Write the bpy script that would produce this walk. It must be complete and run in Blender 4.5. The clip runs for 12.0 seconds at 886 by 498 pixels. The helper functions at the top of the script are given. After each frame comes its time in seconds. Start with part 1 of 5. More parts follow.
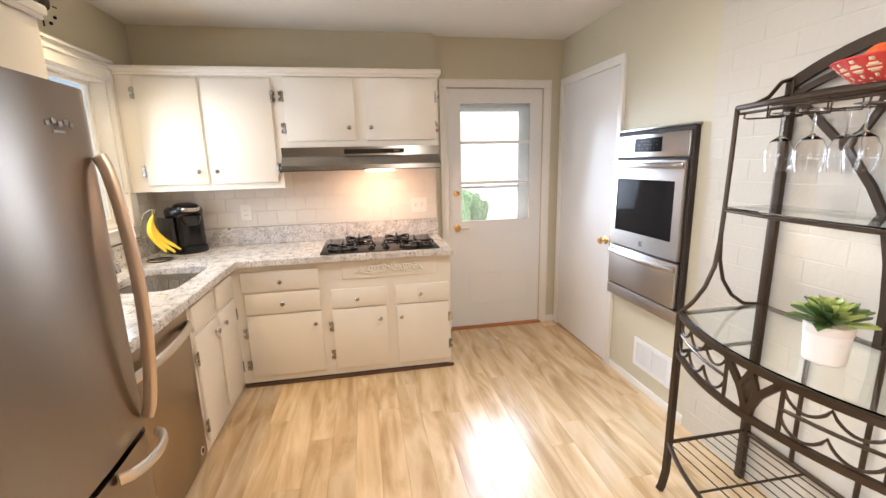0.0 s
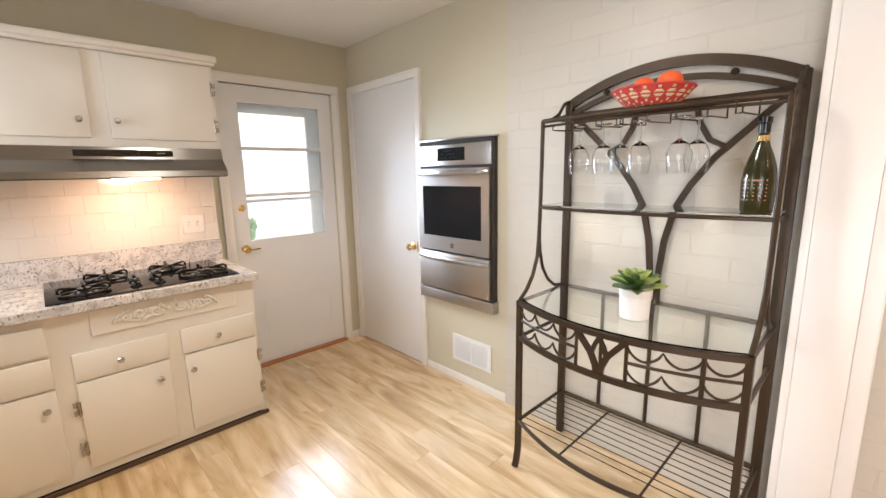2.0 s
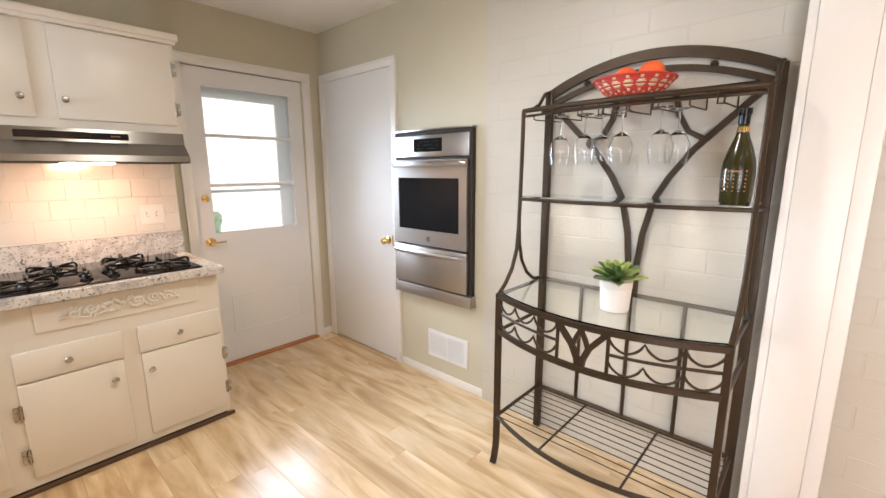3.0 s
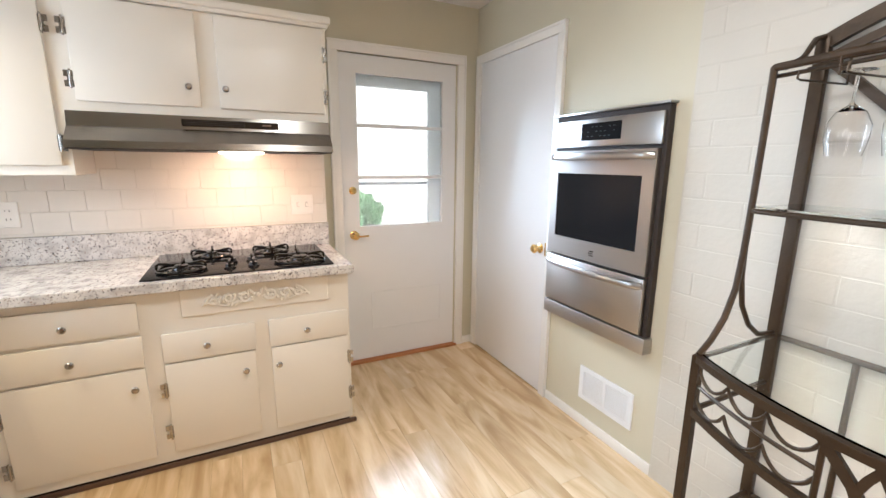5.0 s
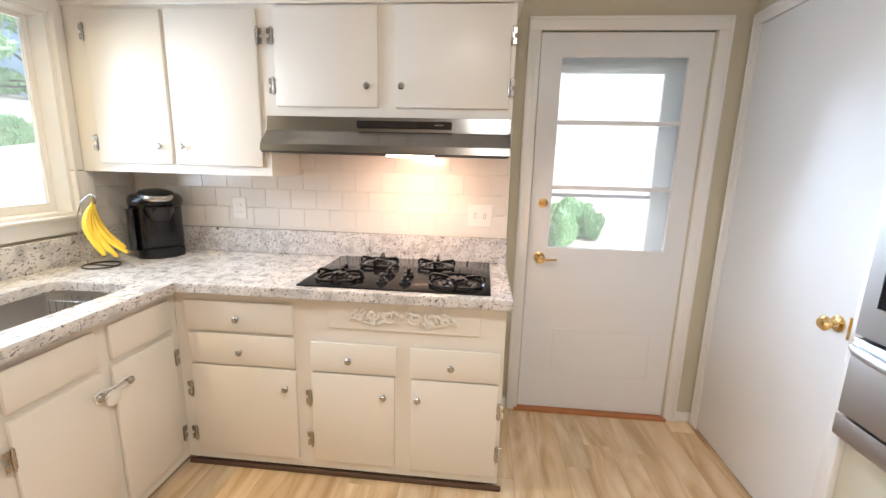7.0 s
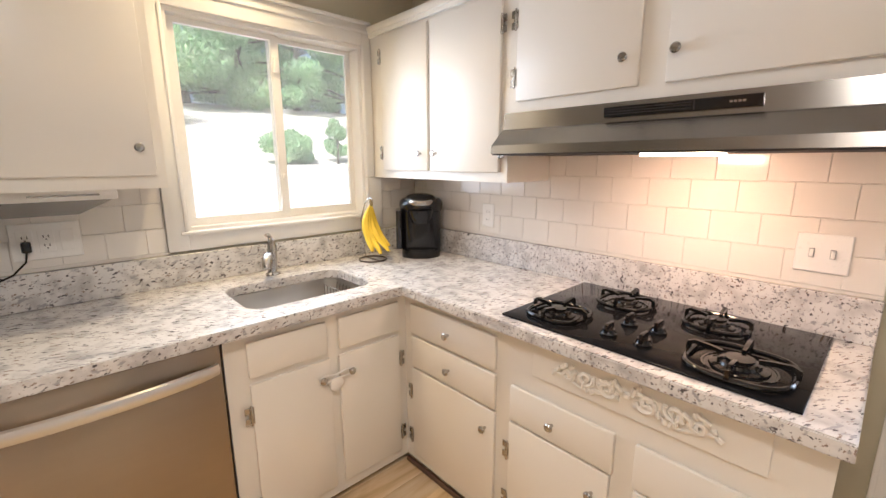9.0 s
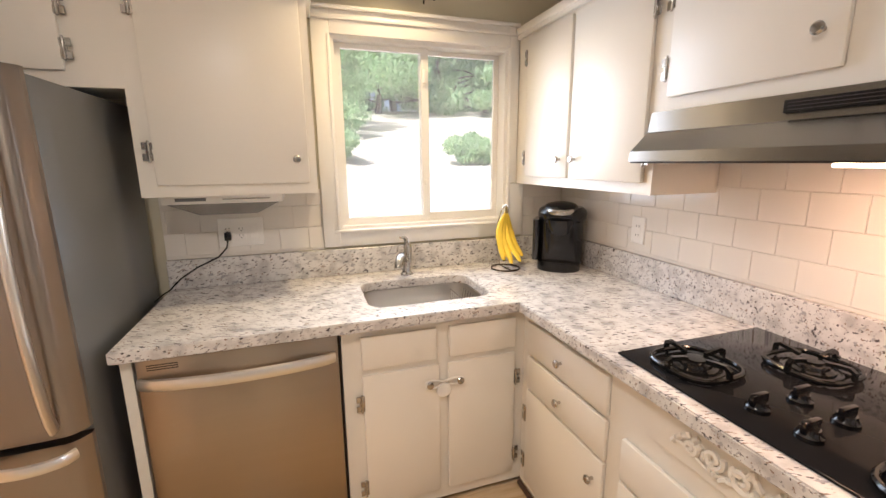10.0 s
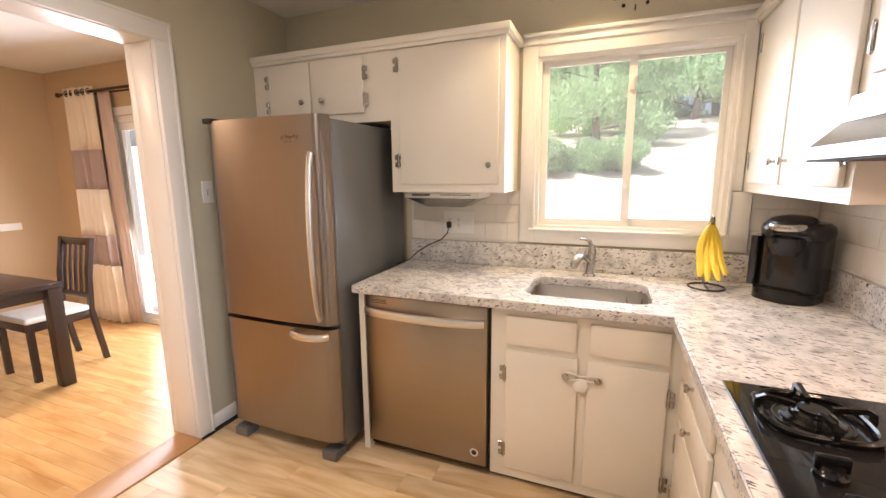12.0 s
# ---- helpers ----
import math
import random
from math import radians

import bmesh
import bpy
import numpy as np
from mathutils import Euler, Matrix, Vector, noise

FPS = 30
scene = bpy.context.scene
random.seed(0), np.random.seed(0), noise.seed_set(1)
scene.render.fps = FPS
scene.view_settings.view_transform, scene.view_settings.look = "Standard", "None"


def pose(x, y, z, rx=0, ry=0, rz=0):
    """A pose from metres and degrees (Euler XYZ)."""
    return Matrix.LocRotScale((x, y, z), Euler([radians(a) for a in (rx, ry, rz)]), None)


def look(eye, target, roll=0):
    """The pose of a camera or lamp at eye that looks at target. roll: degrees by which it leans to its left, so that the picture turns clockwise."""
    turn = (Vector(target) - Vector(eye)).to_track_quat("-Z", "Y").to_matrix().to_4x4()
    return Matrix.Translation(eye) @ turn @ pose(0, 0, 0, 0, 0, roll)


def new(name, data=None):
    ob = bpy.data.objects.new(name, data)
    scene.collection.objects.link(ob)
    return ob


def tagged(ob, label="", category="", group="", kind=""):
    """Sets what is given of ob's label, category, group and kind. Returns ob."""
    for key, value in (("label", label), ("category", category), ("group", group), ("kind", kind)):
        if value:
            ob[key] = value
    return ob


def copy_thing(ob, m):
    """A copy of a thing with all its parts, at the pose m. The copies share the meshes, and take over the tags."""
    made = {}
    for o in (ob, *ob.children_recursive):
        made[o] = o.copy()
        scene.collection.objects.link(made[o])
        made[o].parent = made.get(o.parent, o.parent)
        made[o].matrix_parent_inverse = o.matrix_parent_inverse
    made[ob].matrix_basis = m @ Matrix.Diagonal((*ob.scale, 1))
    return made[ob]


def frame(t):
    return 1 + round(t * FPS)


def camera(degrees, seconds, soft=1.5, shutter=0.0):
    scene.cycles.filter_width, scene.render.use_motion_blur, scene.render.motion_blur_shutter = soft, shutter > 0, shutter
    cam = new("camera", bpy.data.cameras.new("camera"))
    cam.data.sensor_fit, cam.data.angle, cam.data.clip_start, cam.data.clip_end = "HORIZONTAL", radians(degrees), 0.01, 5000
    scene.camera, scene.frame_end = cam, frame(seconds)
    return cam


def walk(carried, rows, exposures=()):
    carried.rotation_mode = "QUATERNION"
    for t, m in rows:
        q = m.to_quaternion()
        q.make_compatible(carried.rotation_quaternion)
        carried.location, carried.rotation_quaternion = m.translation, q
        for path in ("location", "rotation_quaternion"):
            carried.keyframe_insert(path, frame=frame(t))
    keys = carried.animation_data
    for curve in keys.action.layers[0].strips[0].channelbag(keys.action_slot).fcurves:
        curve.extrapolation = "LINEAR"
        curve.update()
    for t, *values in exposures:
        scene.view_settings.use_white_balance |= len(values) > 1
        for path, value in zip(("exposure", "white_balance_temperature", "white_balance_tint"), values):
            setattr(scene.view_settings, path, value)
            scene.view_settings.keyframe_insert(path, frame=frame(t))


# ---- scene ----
cam = camera(93.1, 12.0)
PATH = [
    (0, (0.448, -0.092, 1.516), (0.794, 1.835, 1.11), -1.4),
    (0.5, (0.289, -0.01, 1.515), (0.935, 1.844, 1.132), -1.6),
    (1, (0.184, 0.103, 1.488), (1.143, 1.823, 1.136), -1.8),
    (1.5, (0.181, 0.187, 1.495), (1.344, 1.773, 1.135), -2.1),
    (2, (0.154, 0.256, 1.473), (1.515, 1.676, 1.113), -1.2),
    (2.5, (0.164, 0.287, 1.454), (1.601, 1.626, 1.076), -0.4),
    (2.7, (0.158, 0.302, 1.441), (1.623, 1.611, 1.065), -0.1),
    (4.3, (0.393, 0.423, 1.425), (1.57, 1.999, 1.065), -0.3),
    (4.5, (0.424, 0.486, 1.446), (1.529, 2.11, 1.068), 0.2),
    (5, (0.528, 0.668, 1.424), (1.386, 2.43, 1.028), 0.5),
    (5.5, (0.635, 0.819, 1.445), (1.277, 2.67, 1.042), 0.9),
    (6, (0.749, 0.955, 1.45), (1.083, 2.887, 1.056), 1.1),
    (6.5, (0.814, 1.068, 1.443), (0.923, 3.026, 1.045), 1.4),
    (7, (0.895, 1.139, 1.446), (0.714, 3.09, 1.044), 1.5),
    (7.5, (0.971, 1.176, 1.452), (0.439, 3.061, 1.045), 0.7),
    (7.7, (0.955, 1.215, 1.432), (0.305, 3.067, 1.044), 0.4),
    (9.3, (1.018, 1.771, 1.459), (-0.571, 2.913, 1.042), 0.1),
    (9.5, (1.012, 1.817, 1.465), (-0.666, 2.823, 1.048), 0.3),
    (10, (1.062, 1.934, 1.485), (-0.798, 2.547, 1.077), -0.5),
    (10.5, (1.146, 2.039, 1.498), (-0.807, 2.258, 1.126), -1.1),
    (11, (1.218, 2.184, 1.529), (-0.747, 2.039, 1.186), -0.5),
    (11.5, (1.271, 2.37, 1.496), (-0.635, 1.857, 1.172), -0.8),
    (12, (1.32, 2.502, 1.446), (-0.511, 1.772, 1.104), -0.5),
]
walk(cam, [(t, look(eye, target, roll)) for t, eye, target, roll in PATH],
     [(0, 0.85, 5700, 12), (1.2, 0.85, 5700, 11), (2.2, 0.74, 5700, 11), (2.7, 0.73, 5700, 11), (4.4, 0.83, 5450, 10), (5.0, 0.86, 5350, 9), (7.7, 0.92, 5300, 10), (9.5, 0.66, 5700, 15), (10.8, 0.80, 5900, 16), (12, 0.82, 6000, 18)])

# ---- world, sun, exposure ----
world = bpy.data.worlds.new("world")
scene.world = world
world.use_nodes = True
wn = world.node_tree
sky = wn.nodes.new("ShaderNodeTexSky")
sky.sky_type = "NISHITA"
sky.sun_disc = False
sky.dust_density = 6.0
sky.sun_elevation, sky.sun_rotation = radians(50), radians(140)
wn.links.new(sky.outputs[0], wn.nodes["Background"].inputs[0])
wn.nodes["Background"].inputs[1].default_value = 0.15
sun = new("sun", bpy.data.lights.new("sun", "SUN"))
sun.data.energy, sun.data.angle, sun.data.color = 5.0, radians(0.5), (1, 0.95, 0.88)
sun.matrix_world = look((0, 0, 0), (-0.413, 0.492, -0.766))


def area(name, eye, target, w, h, power, color=(1, 1, 1), spread=180):
    lt = new(name, bpy.data.lights.new(name, "AREA"))
    lt.data.shape, lt.data.size, lt.data.size_y = "RECTANGLE", w, h
    lt.data.energy, lt.data.color, lt.data.spread = power, color, radians(spread)
    lt.matrix_world = look(eye, target)
    return lt


area("window_light", (-1.095, 2.50, 1.62), (0, 2.50, 1.40), 0.74, 0.80, 6.0, (0.86, 0.94, 1.0), 140)
area("door_light", (1.575, 3.365, 1.47), (1.575, 2.365, 1.20), 0.58, 0.88, 8.5, (0.86, 0.94, 1.0), 84)
area("patio_light", (-1.32, -1.05, 1.1), (1.0, -0.85, 0.35), 1.6, 1.85, 35, (1.0, 0.97, 0.93))
area("hood_lamp", (0.56, 3.06, 1.463), (0.56, 3.35, 0.9), 0.15, 0.08, 3.4, (1.0, 0.54, 0.30))
area("sink_lamp", (-0.72, 2.38, 2.47), (-0.68, 2.36, 0), 0.10, 0.10, 5.0, (1.0, 0.72, 0.36), 120)
area("ceiling_lamp", (0.9, 1.45, 2.42), (0.9, 1.45, 0), 0.22, 0.22, 11, (1.0, 0.86, 0.68))
# added warm fill with no fixture; brightens the dining room and the fridge's reflection
area("dining_lamp", (0.9, -1.3, 2.42), (0.9, -1.3, 0), 0.4, 0.4, 22, (1.0, 0.68, 0.40))

# ---- materials ----


def material(name, color, rough=0.5, metal=0.0, scale=6.0, vary=0.06, grain=60.0, bump=0.1, coat=0.0, each=0.0, stretch=(1, 1, 1), rvary=0.08):
    """A surface with broad and fine variation in tone, gloss and relief."""
    m = bpy.data.materials.new(name)
    m.use_nodes = True
    n, l = m.node_tree.nodes, m.node_tree.links
    b = n["Principled BSDF"]
    b.inputs["Metallic"].default_value = metal
    b.inputs["Coat Weight"].default_value = coat
    geo = n.new("ShaderNodeNewGeometry")
    mp = n.new("ShaderNodeMapping")
    mp.inputs["Scale"].default_value = stretch
    l.new(geo.outputs["Position"], mp.inputs["Vector"])
    big, fine = n.new("ShaderNodeTexNoise"), n.new("ShaderNodeTexNoise")
    big.inputs["Scale"].default_value, fine.inputs["Scale"].default_value = scale, grain
    big.inputs["Detail"].default_value, fine.inputs["Detail"].default_value = 4, 3
    for t in (big, fine):
        l.new(mp.outputs[0], t.inputs["Vector"])
    mix = n.new("ShaderNodeMix")
    mix.data_type = "RGBA"
    mix.inputs[6].default_value = (*[c * (1 - vary) for c in color], 1)
    mix.inputs[7].default_value = (*[min(1, c * (1 + vary)) for c in color], 1)
    l.new(big.outputs["Fac"], mix.inputs[0])
    out = mix.outputs[2]
    if each:
        info, hsv, mr = n.new("ShaderNodeObjectInfo"), n.new("ShaderNodeHueSaturation"), n.new("ShaderNodeMapRange")
        mr.inputs[3].default_value, mr.inputs[4].default_value = 1 - each, 1 + each
        l.new(info.outputs["Random"], mr.inputs[0])
        l.new(mr.outputs[0], hsv.inputs["Value"])
        l.new(out, hsv.inputs["Color"])
        out = hsv.outputs[0]
    l.new(out, b.inputs["Base Color"])
    rr = n.new("ShaderNodeMapRange")
    rr.inputs[3].default_value, rr.inputs[4].default_value = max(0, rough - rvary), rough + rvary
    l.new(fine.outputs["Fac"], rr.inputs[0])
    l.new(rr.outputs[0], b.inputs["Roughness"])
    if bump:
        bp = n.new("ShaderNodeBump")
        bp.inputs["Strength"].default_value, bp.inputs["Distance"].default_value = bump, 0.004
        l.new(fine.outputs["Fac"], bp.inputs["Height"])
        l.new(bp.outputs[0], b.inputs["Normal"])
    return m


def glowing(name, color, strength):
    m = bpy.data.materials.new(name)
    m.use_nodes = True
    b = m.node_tree.nodes["Principled BSDF"]
    b.inputs["Base Color"].default_value = (*color, 1)
    b.inputs["Emission Color"].default_value = (*color, 1)
    b.inputs["Emission Strength"].default_value = strength
    return m


def glass(name, rough=0.0, ior=1.45, tint=(1, 1, 1)):
    m = bpy.data.materials.new(name)
    m.use_nodes = True
    b = m.node_tree.nodes["Principled BSDF"]
    b.inputs["Transmission Weight"].default_value = 1
    b.inputs["Roughness"].default_value = rough
    b.inputs["IOR"].default_value = ior
    b.inputs["Base Color"].default_value = (*tint, 1)
    return m


M_GREEN = material("sage_wall_paint", (0.58, 0.54, 0.41), 0.6, vary=0.02, bump=0.05)
M_TAN = material("tan_wall_paint", (0.55, 0.41, 0.25), 0.6, vary=0.02, bump=0.05)
M_CEIL = material("ceiling_paint", (0.82, 0.80, 0.76), 0.8, vary=0.015)
M_TRIM = material("white_trim_paint", (0.82, 0.80, 0.76), 0.35, vary=0.02, bump=0.04)
M_DOOR = material("white_door_paint", (0.79, 0.79, 0.79), 0.35, vary=0.02, bump=0.04)
M_CAB = material("cream_cabinet_paint", (0.82, 0.78, 0.70), 0.35, vary=0.03, scale=3, grain=40, bump=0.06)
M_BRICK = material("painted_brick", (0.57, 0.54, 0.47), 0.36, vary=0.03, grain=45, bump=0.35, each=0.01)
M_TILE = material("glazed_tile", (0.76, 0.72, 0.66), 0.12, vary=0.03, grain=25, bump=0.06, each=0.02, rvary=0.03)
M_GROUT = material("grout", (0.76, 0.72, 0.66), 0.8, vary=0.08)


def brushed(name, color, rough, aniso=0.75, stretch=(0.4, 0.4, 14)):
    """Brushed steel: fine level scratches that draw reflections out upwards."""
    m = material(name, color, rough, 1.0, vary=0.03, scale=3, grain=60, bump=0.0, stretch=stretch, rvary=0.008)
    n, l = m.node_tree.nodes, m.node_tree.links
    b = n["Principled BSDF"]
    tangent = n.new("ShaderNodeTangent")
    tangent.direction_type, tangent.axis = "RADIAL", "Z"
    l.new(tangent.outputs[0], b.inputs["Tangent"])
    b.inputs["Anisotropic"].default_value, b.inputs["Anisotropic Rotation"].default_value = aniso, 0.25
    return m


M_STEEL = brushed("brushed_steel", (0.29, 0.25, 0.215), 0.28, 0.75, (8, 8, 0.3))
M_STEELD = brushed("brushed_steel_panel", (0.37, 0.30, 0.225), 0.30)
M_HANDLE = material("satin_handle", (0.74, 0.70, 0.65), 0.32, 1.0, vary=0.02, bump=0.0)
M_STEELH = brushed("brushed_steel_across", (0.31, 0.295, 0.275), 0.27)
M_OVEN = brushed("brushed_oven_steel", (0.47, 0.45, 0.43), 0.29)
M_SINK = material("satin_sink_steel", (0.58, 0.55, 0.51), 0.33, 1.0, vary=0.04, grain=120, bump=0.0)
M_GREY = material("grey_fridge_side", (0.16, 0.165, 0.17), 0.4, 0.3, vary=0.03, grain=300, bump=0.1)
M_CHROME = material("satin_nickel", (0.48, 0.46, 0.43), 0.22, 1.0, vary=0.03)
M_BRASS = material("polished_brass", (0.80, 0.58, 0.25), 0.18, 1.0, vary=0.04)
M_BLACKGL = material("black_glass", (0.012, 0.012, 0.013), 0.06, vary=0.1, bump=0.0, rvary=0.02)
M_BLACKGL.node_tree.nodes["Principled BSDF"].inputs["IOR"].default_value = 1.2
M_BLACK = material("black_plastic", (0.006, 0.006, 0.007), 0.16, vary=0.1, bump=0.02)
M_IRON = material("black_enamel_iron", (0.007, 0.007, 0.007), 0.16, vary=0.15, grain=150, bump=0.05)
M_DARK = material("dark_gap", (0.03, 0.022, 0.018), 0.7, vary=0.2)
M_BRONZE = material("bronze_iron", (0.052, 0.033, 0.018), 0.40, 0.5, vary=0.25, scale=20, grain=120, bump=0.25)
M_YELLOW = material("banana_skin", (0.85, 0.60, 0.04), 0.45, vary=0.15, scale=25)
M_LEAF = material("succulent_leaf", (0.42, 0.52, 0.15), 0.4, vary=0.45, scale=28, each=0.35)
M_POT = material("white_ceramic", (0.82, 0.80, 0.76), 0.3, vary=0.03)
M_ORANGE = material("orange_peel", (0.85, 0.13, 0.02), 0.45, vary=0.15, scale=18, grain=350, bump=0.3)
M_WHITEP = material("white_plastic", (0.82, 0.80, 0.76), 0.3, vary=0.02)
M_WOODRED = material("oak_threshold", (0.42, 0.17, 0.06), 0.4, vary=0.2, stretch=(3, 30, 3))
M_SHOE = material("dark_brown_strip", (0.10, 0.055, 0.035), 0.5, vary=0.2)
M_OAK = material("honey_oak", (0.46, 0.25, 0.10), 0.3, vary=0.2, stretch=(2, 20, 3))
M_DARKWOOD = material("espresso_wood", (0.035, 0.02, 0.015), 0.3, vary=0.2, stretch=(20, 20, 2))
M_GLASS = glass("clear_glass")
M_THINGL = glass("thin_glass", 0.0, 1.32)
M_SHELFGL = glass("shelf_glass", 0.02, 1.3, (0.93, 0.97, 0.95))
M_BOTTLE = material("dark_bottle_glass", (0.030, 0.029, 0.008), 0.16, vary=0.1, coat=0.0, bump=0.0)


def granite():
    m = bpy.data.materials.new("speckled_granite")
    m.use_nodes = True
    n, l = m.node_tree.nodes, m.node_tree.links
    b = n["Principled BSDF"]
    b.inputs["Roughness"].default_value = 0.16
    geo = n.new("ShaderNodeNewGeometry")
    base = n.new("ShaderNodeTexNoise")
    base.inputs["Scale"].default_value, base.inputs["Detail"].default_value = 16, 8
    r0 = n.new("ShaderNodeValToRGB")
    r0.color_ramp.elements[0].position, r0.color_ramp.elements[0].color = 0.30, (0.45, 0.43, 0.42, 1)
    r0.color_ramp.elements[1].position, r0.color_ramp.elements[1].color = 0.55, (0.72, 0.70, 0.675, 1)
    l.new(geo.outputs["Position"], base.inputs["Vector"])
    l.new(base.outputs["Fac"], r0.inputs["Fac"])
    last = r0.outputs[0]
    mp = n.new("ShaderNodeMapping")
    mp.inputs["Scale"].default_value = (0.6, 2.3, 2.0)
    turn = n.new("ShaderNodeMapping")
    turn.inputs["Rotation"].default_value = (0, radians(22), radians(-62))
    l.new(geo.outputs["Position"], turn.inputs["Vector"])
    l.new(turn.outputs[0], mp.inputs["Vector"])
    for i, (sc, lo, hi, col) in enumerate(((44, 0.605, 0.64, (0.10, 0.09, 0.095)), (60, 0.61, 0.645, (0.28, 0.21, 0.17)), (34, 0.59, 0.64, (0.38, 0.37, 0.375)))):
        t = n.new("ShaderNodeTexNoise")
        t.noise_dimensions = "4D"
        t.inputs["W"].default_value = 3.0 * i + 1
        t.inputs["Scale"].default_value, t.inputs["Detail"].default_value = sc, 3
        l.new(mp.outputs[0], t.inputs["Vector"])
        r = n.new("ShaderNodeMapRange")
        r.inputs[1].default_value, r.inputs[2].default_value = lo, hi
        l.new(t.outputs["Fac"], r.inputs[0])
        x = n.new("ShaderNodeMix")
        x.data_type = "RGBA"
        x.inputs[7].default_value = (*col, 1)
        l.new(last, x.inputs[6])
        l.new(r.outputs[0], x.inputs[0])
        last = x.outputs[2]
    l.new(last, b.inputs["Base Color"])
    return m


def planks(name, dark, mid, light, rough):
    """Laminate boards that run along y, each with its own tone and figure."""
    m = bpy.data.materials.new(name)
    m.use_nodes = True
    n, l = m.node_tree.nodes, m.node_tree.links
    b = n["Principled BSDF"]
    geo, info = n.new("ShaderNodeNewGeometry"), n.new("ShaderNodeObjectInfo")
    mp = n.new("ShaderNodeMapping")
    mp.inputs["Scale"].default_value = (5, 0.9, 1)
    l.new(geo.outputs["Position"], mp.inputs["Vector"])
    mul = n.new("ShaderNodeMath")
    mul.operation = "MULTIPLY"
    mul.inputs[1].default_value = 40
    l.new(info.outputs["Random"], mul.inputs[0])
    t = n.new("ShaderNodeTexNoise")
    t.noise_dimensions = "4D"
    t.inputs["Scale"].default_value, t.inputs["Detail"].default_value, t.inputs["Distortion"].default_value = 1.6, 5, 1.5
    l.new(mp.outputs[0], t.inputs["Vector"])
    l.new(mul.outputs[0], t.inputs["W"])
    r = n.new("ShaderNodeValToRGB")
    e = r.color_ramp.elements
    e[0].position, e[0].color = 0.33, (*dark, 1)
    e[1].position, e[1].color = 0.68, (*light, 1)
    mid_el = e.new(0.5)
    mid_el.color = (*mid, 1)
    l.new(t.outputs["Fac"], r.inputs["Fac"])
    fine = n.new("ShaderNodeTexNoise")
    fine.inputs["Scale"].default_value, fine.inputs["Detail"].default_value = 12, 3
    mp2 = n.new("ShaderNodeMapping")
    mp2.inputs["Scale"].default_value = (14, 0.7, 1)
    l.new(geo.outputs["Position"], mp2.inputs["Vector"])
    l.new(mp2.outputs[0], fine.inputs["Vector"])
    hsv, mr, mr2 = n.new("ShaderNodeHueSaturation"), n.new("ShaderNodeMapRange"), n.new("ShaderNodeMapRange")
    mr.inputs[3].default_value, mr.inputs[4].default_value = 0.90, 1.08
    l.new(info.outputs["Random"], mr.inputs[0])
    mr2.inputs[3].default_value, mr2.inputs[4].default_value = 0.95, 1.05
    l.new(fine.outputs["Fac"], mr2.inputs[0])
    mm = n.new("ShaderNodeMath")
    mm.operation = "MULTIPLY"
    l.new(mr.outputs[0], mm.inputs[0])
    l.new(mr2.outputs[0], mm.inputs[1])
    l.new(mm.outputs[0], hsv.inputs["Value"])
    l.new(r.outputs[0], hsv.inputs["Color"])
    l.new(hsv.outputs[0], b.inputs["Base Color"])
    b.inputs["Roughness"].default_value = rough
    bp = n.new("ShaderNodeBump")
    bp.inputs["Strength"].default_value, bp.inputs["Distance"].default_value = 0.04, 0.001
    l.new(fine.outputs["Fac"], bp.inputs["Height"])
    l.new(bp.outputs[0], b.inputs["Normal"])
    return m


M_GRANITE = granite()
M_FLOOR = planks("kitchen_laminate", (0.49, 0.335, 0.175), (0.67, 0.50, 0.295), (0.80, 0.655, 0.445), 0.23)
M_FLOOR2 = planks("dining_oak", (0.48, 0.25, 0.085), (0.58, 0.34, 0.13), (0.66, 0.42, 0.18), 0.25)

# ---- building helpers ----


def bbox(bm, x0, x1, y0, y1, z0, z1, bevel=0.0, seg=2):
    """Adds a box to bm, with rounded edges if bevel is set."""
    r = bmesh.ops.create_cube(bm, size=1)
    vs = r["verts"]
    for v in vs:
        v.co = Vector((x0 + (v.co.x + 0.5) * (x1 - x0), y0 + (v.co.y + 0.5) * (y1 - y0), z0 + (v.co.z + 0.5) * (z1 - z0)))
    if bevel:
        es = {e for v in vs for e in v.link_edges}
        bmesh.ops.bevel(bm, geom=list(es), offset=bevel, segments=seg, affect="EDGES", profile=0.5)
    return bm


def B(*a, **k):
    return bbox(bmesh.new(), *a, **k)


def finish(name, bm, mat, smooth=False):
    me = bpy.data.meshes.new(name)
    bmesh.ops.recalc_face_normals(bm, faces=bm.faces)
    bm.to_mesh(me)
    bm.free()
    me.materials.append(mat)
    if smooth:
        for p in me.polygons:
            p.use_smooth = True
        me.set_sharp_from_angle(angle=radians(35))
    return me


def part(name, bm, mat, parent, label="", smooth=True):
    ob = new(name, finish(name, bm, mat, smooth))
    ob.parent = parent
    return tagged(ob, label)


def thing(name, label, category, at=(0, 0, 0), group=""):
    ob = new(name)
    ob.location = at
    ob.empty_display_size = 0.1
    return tagged(ob, label, category, group)


def solid(name, bm, mat, label="", category="", kind="structure", smooth=True):
    return tagged(new(name, finish(name, bm, mat, smooth)), label, category, "", kind)


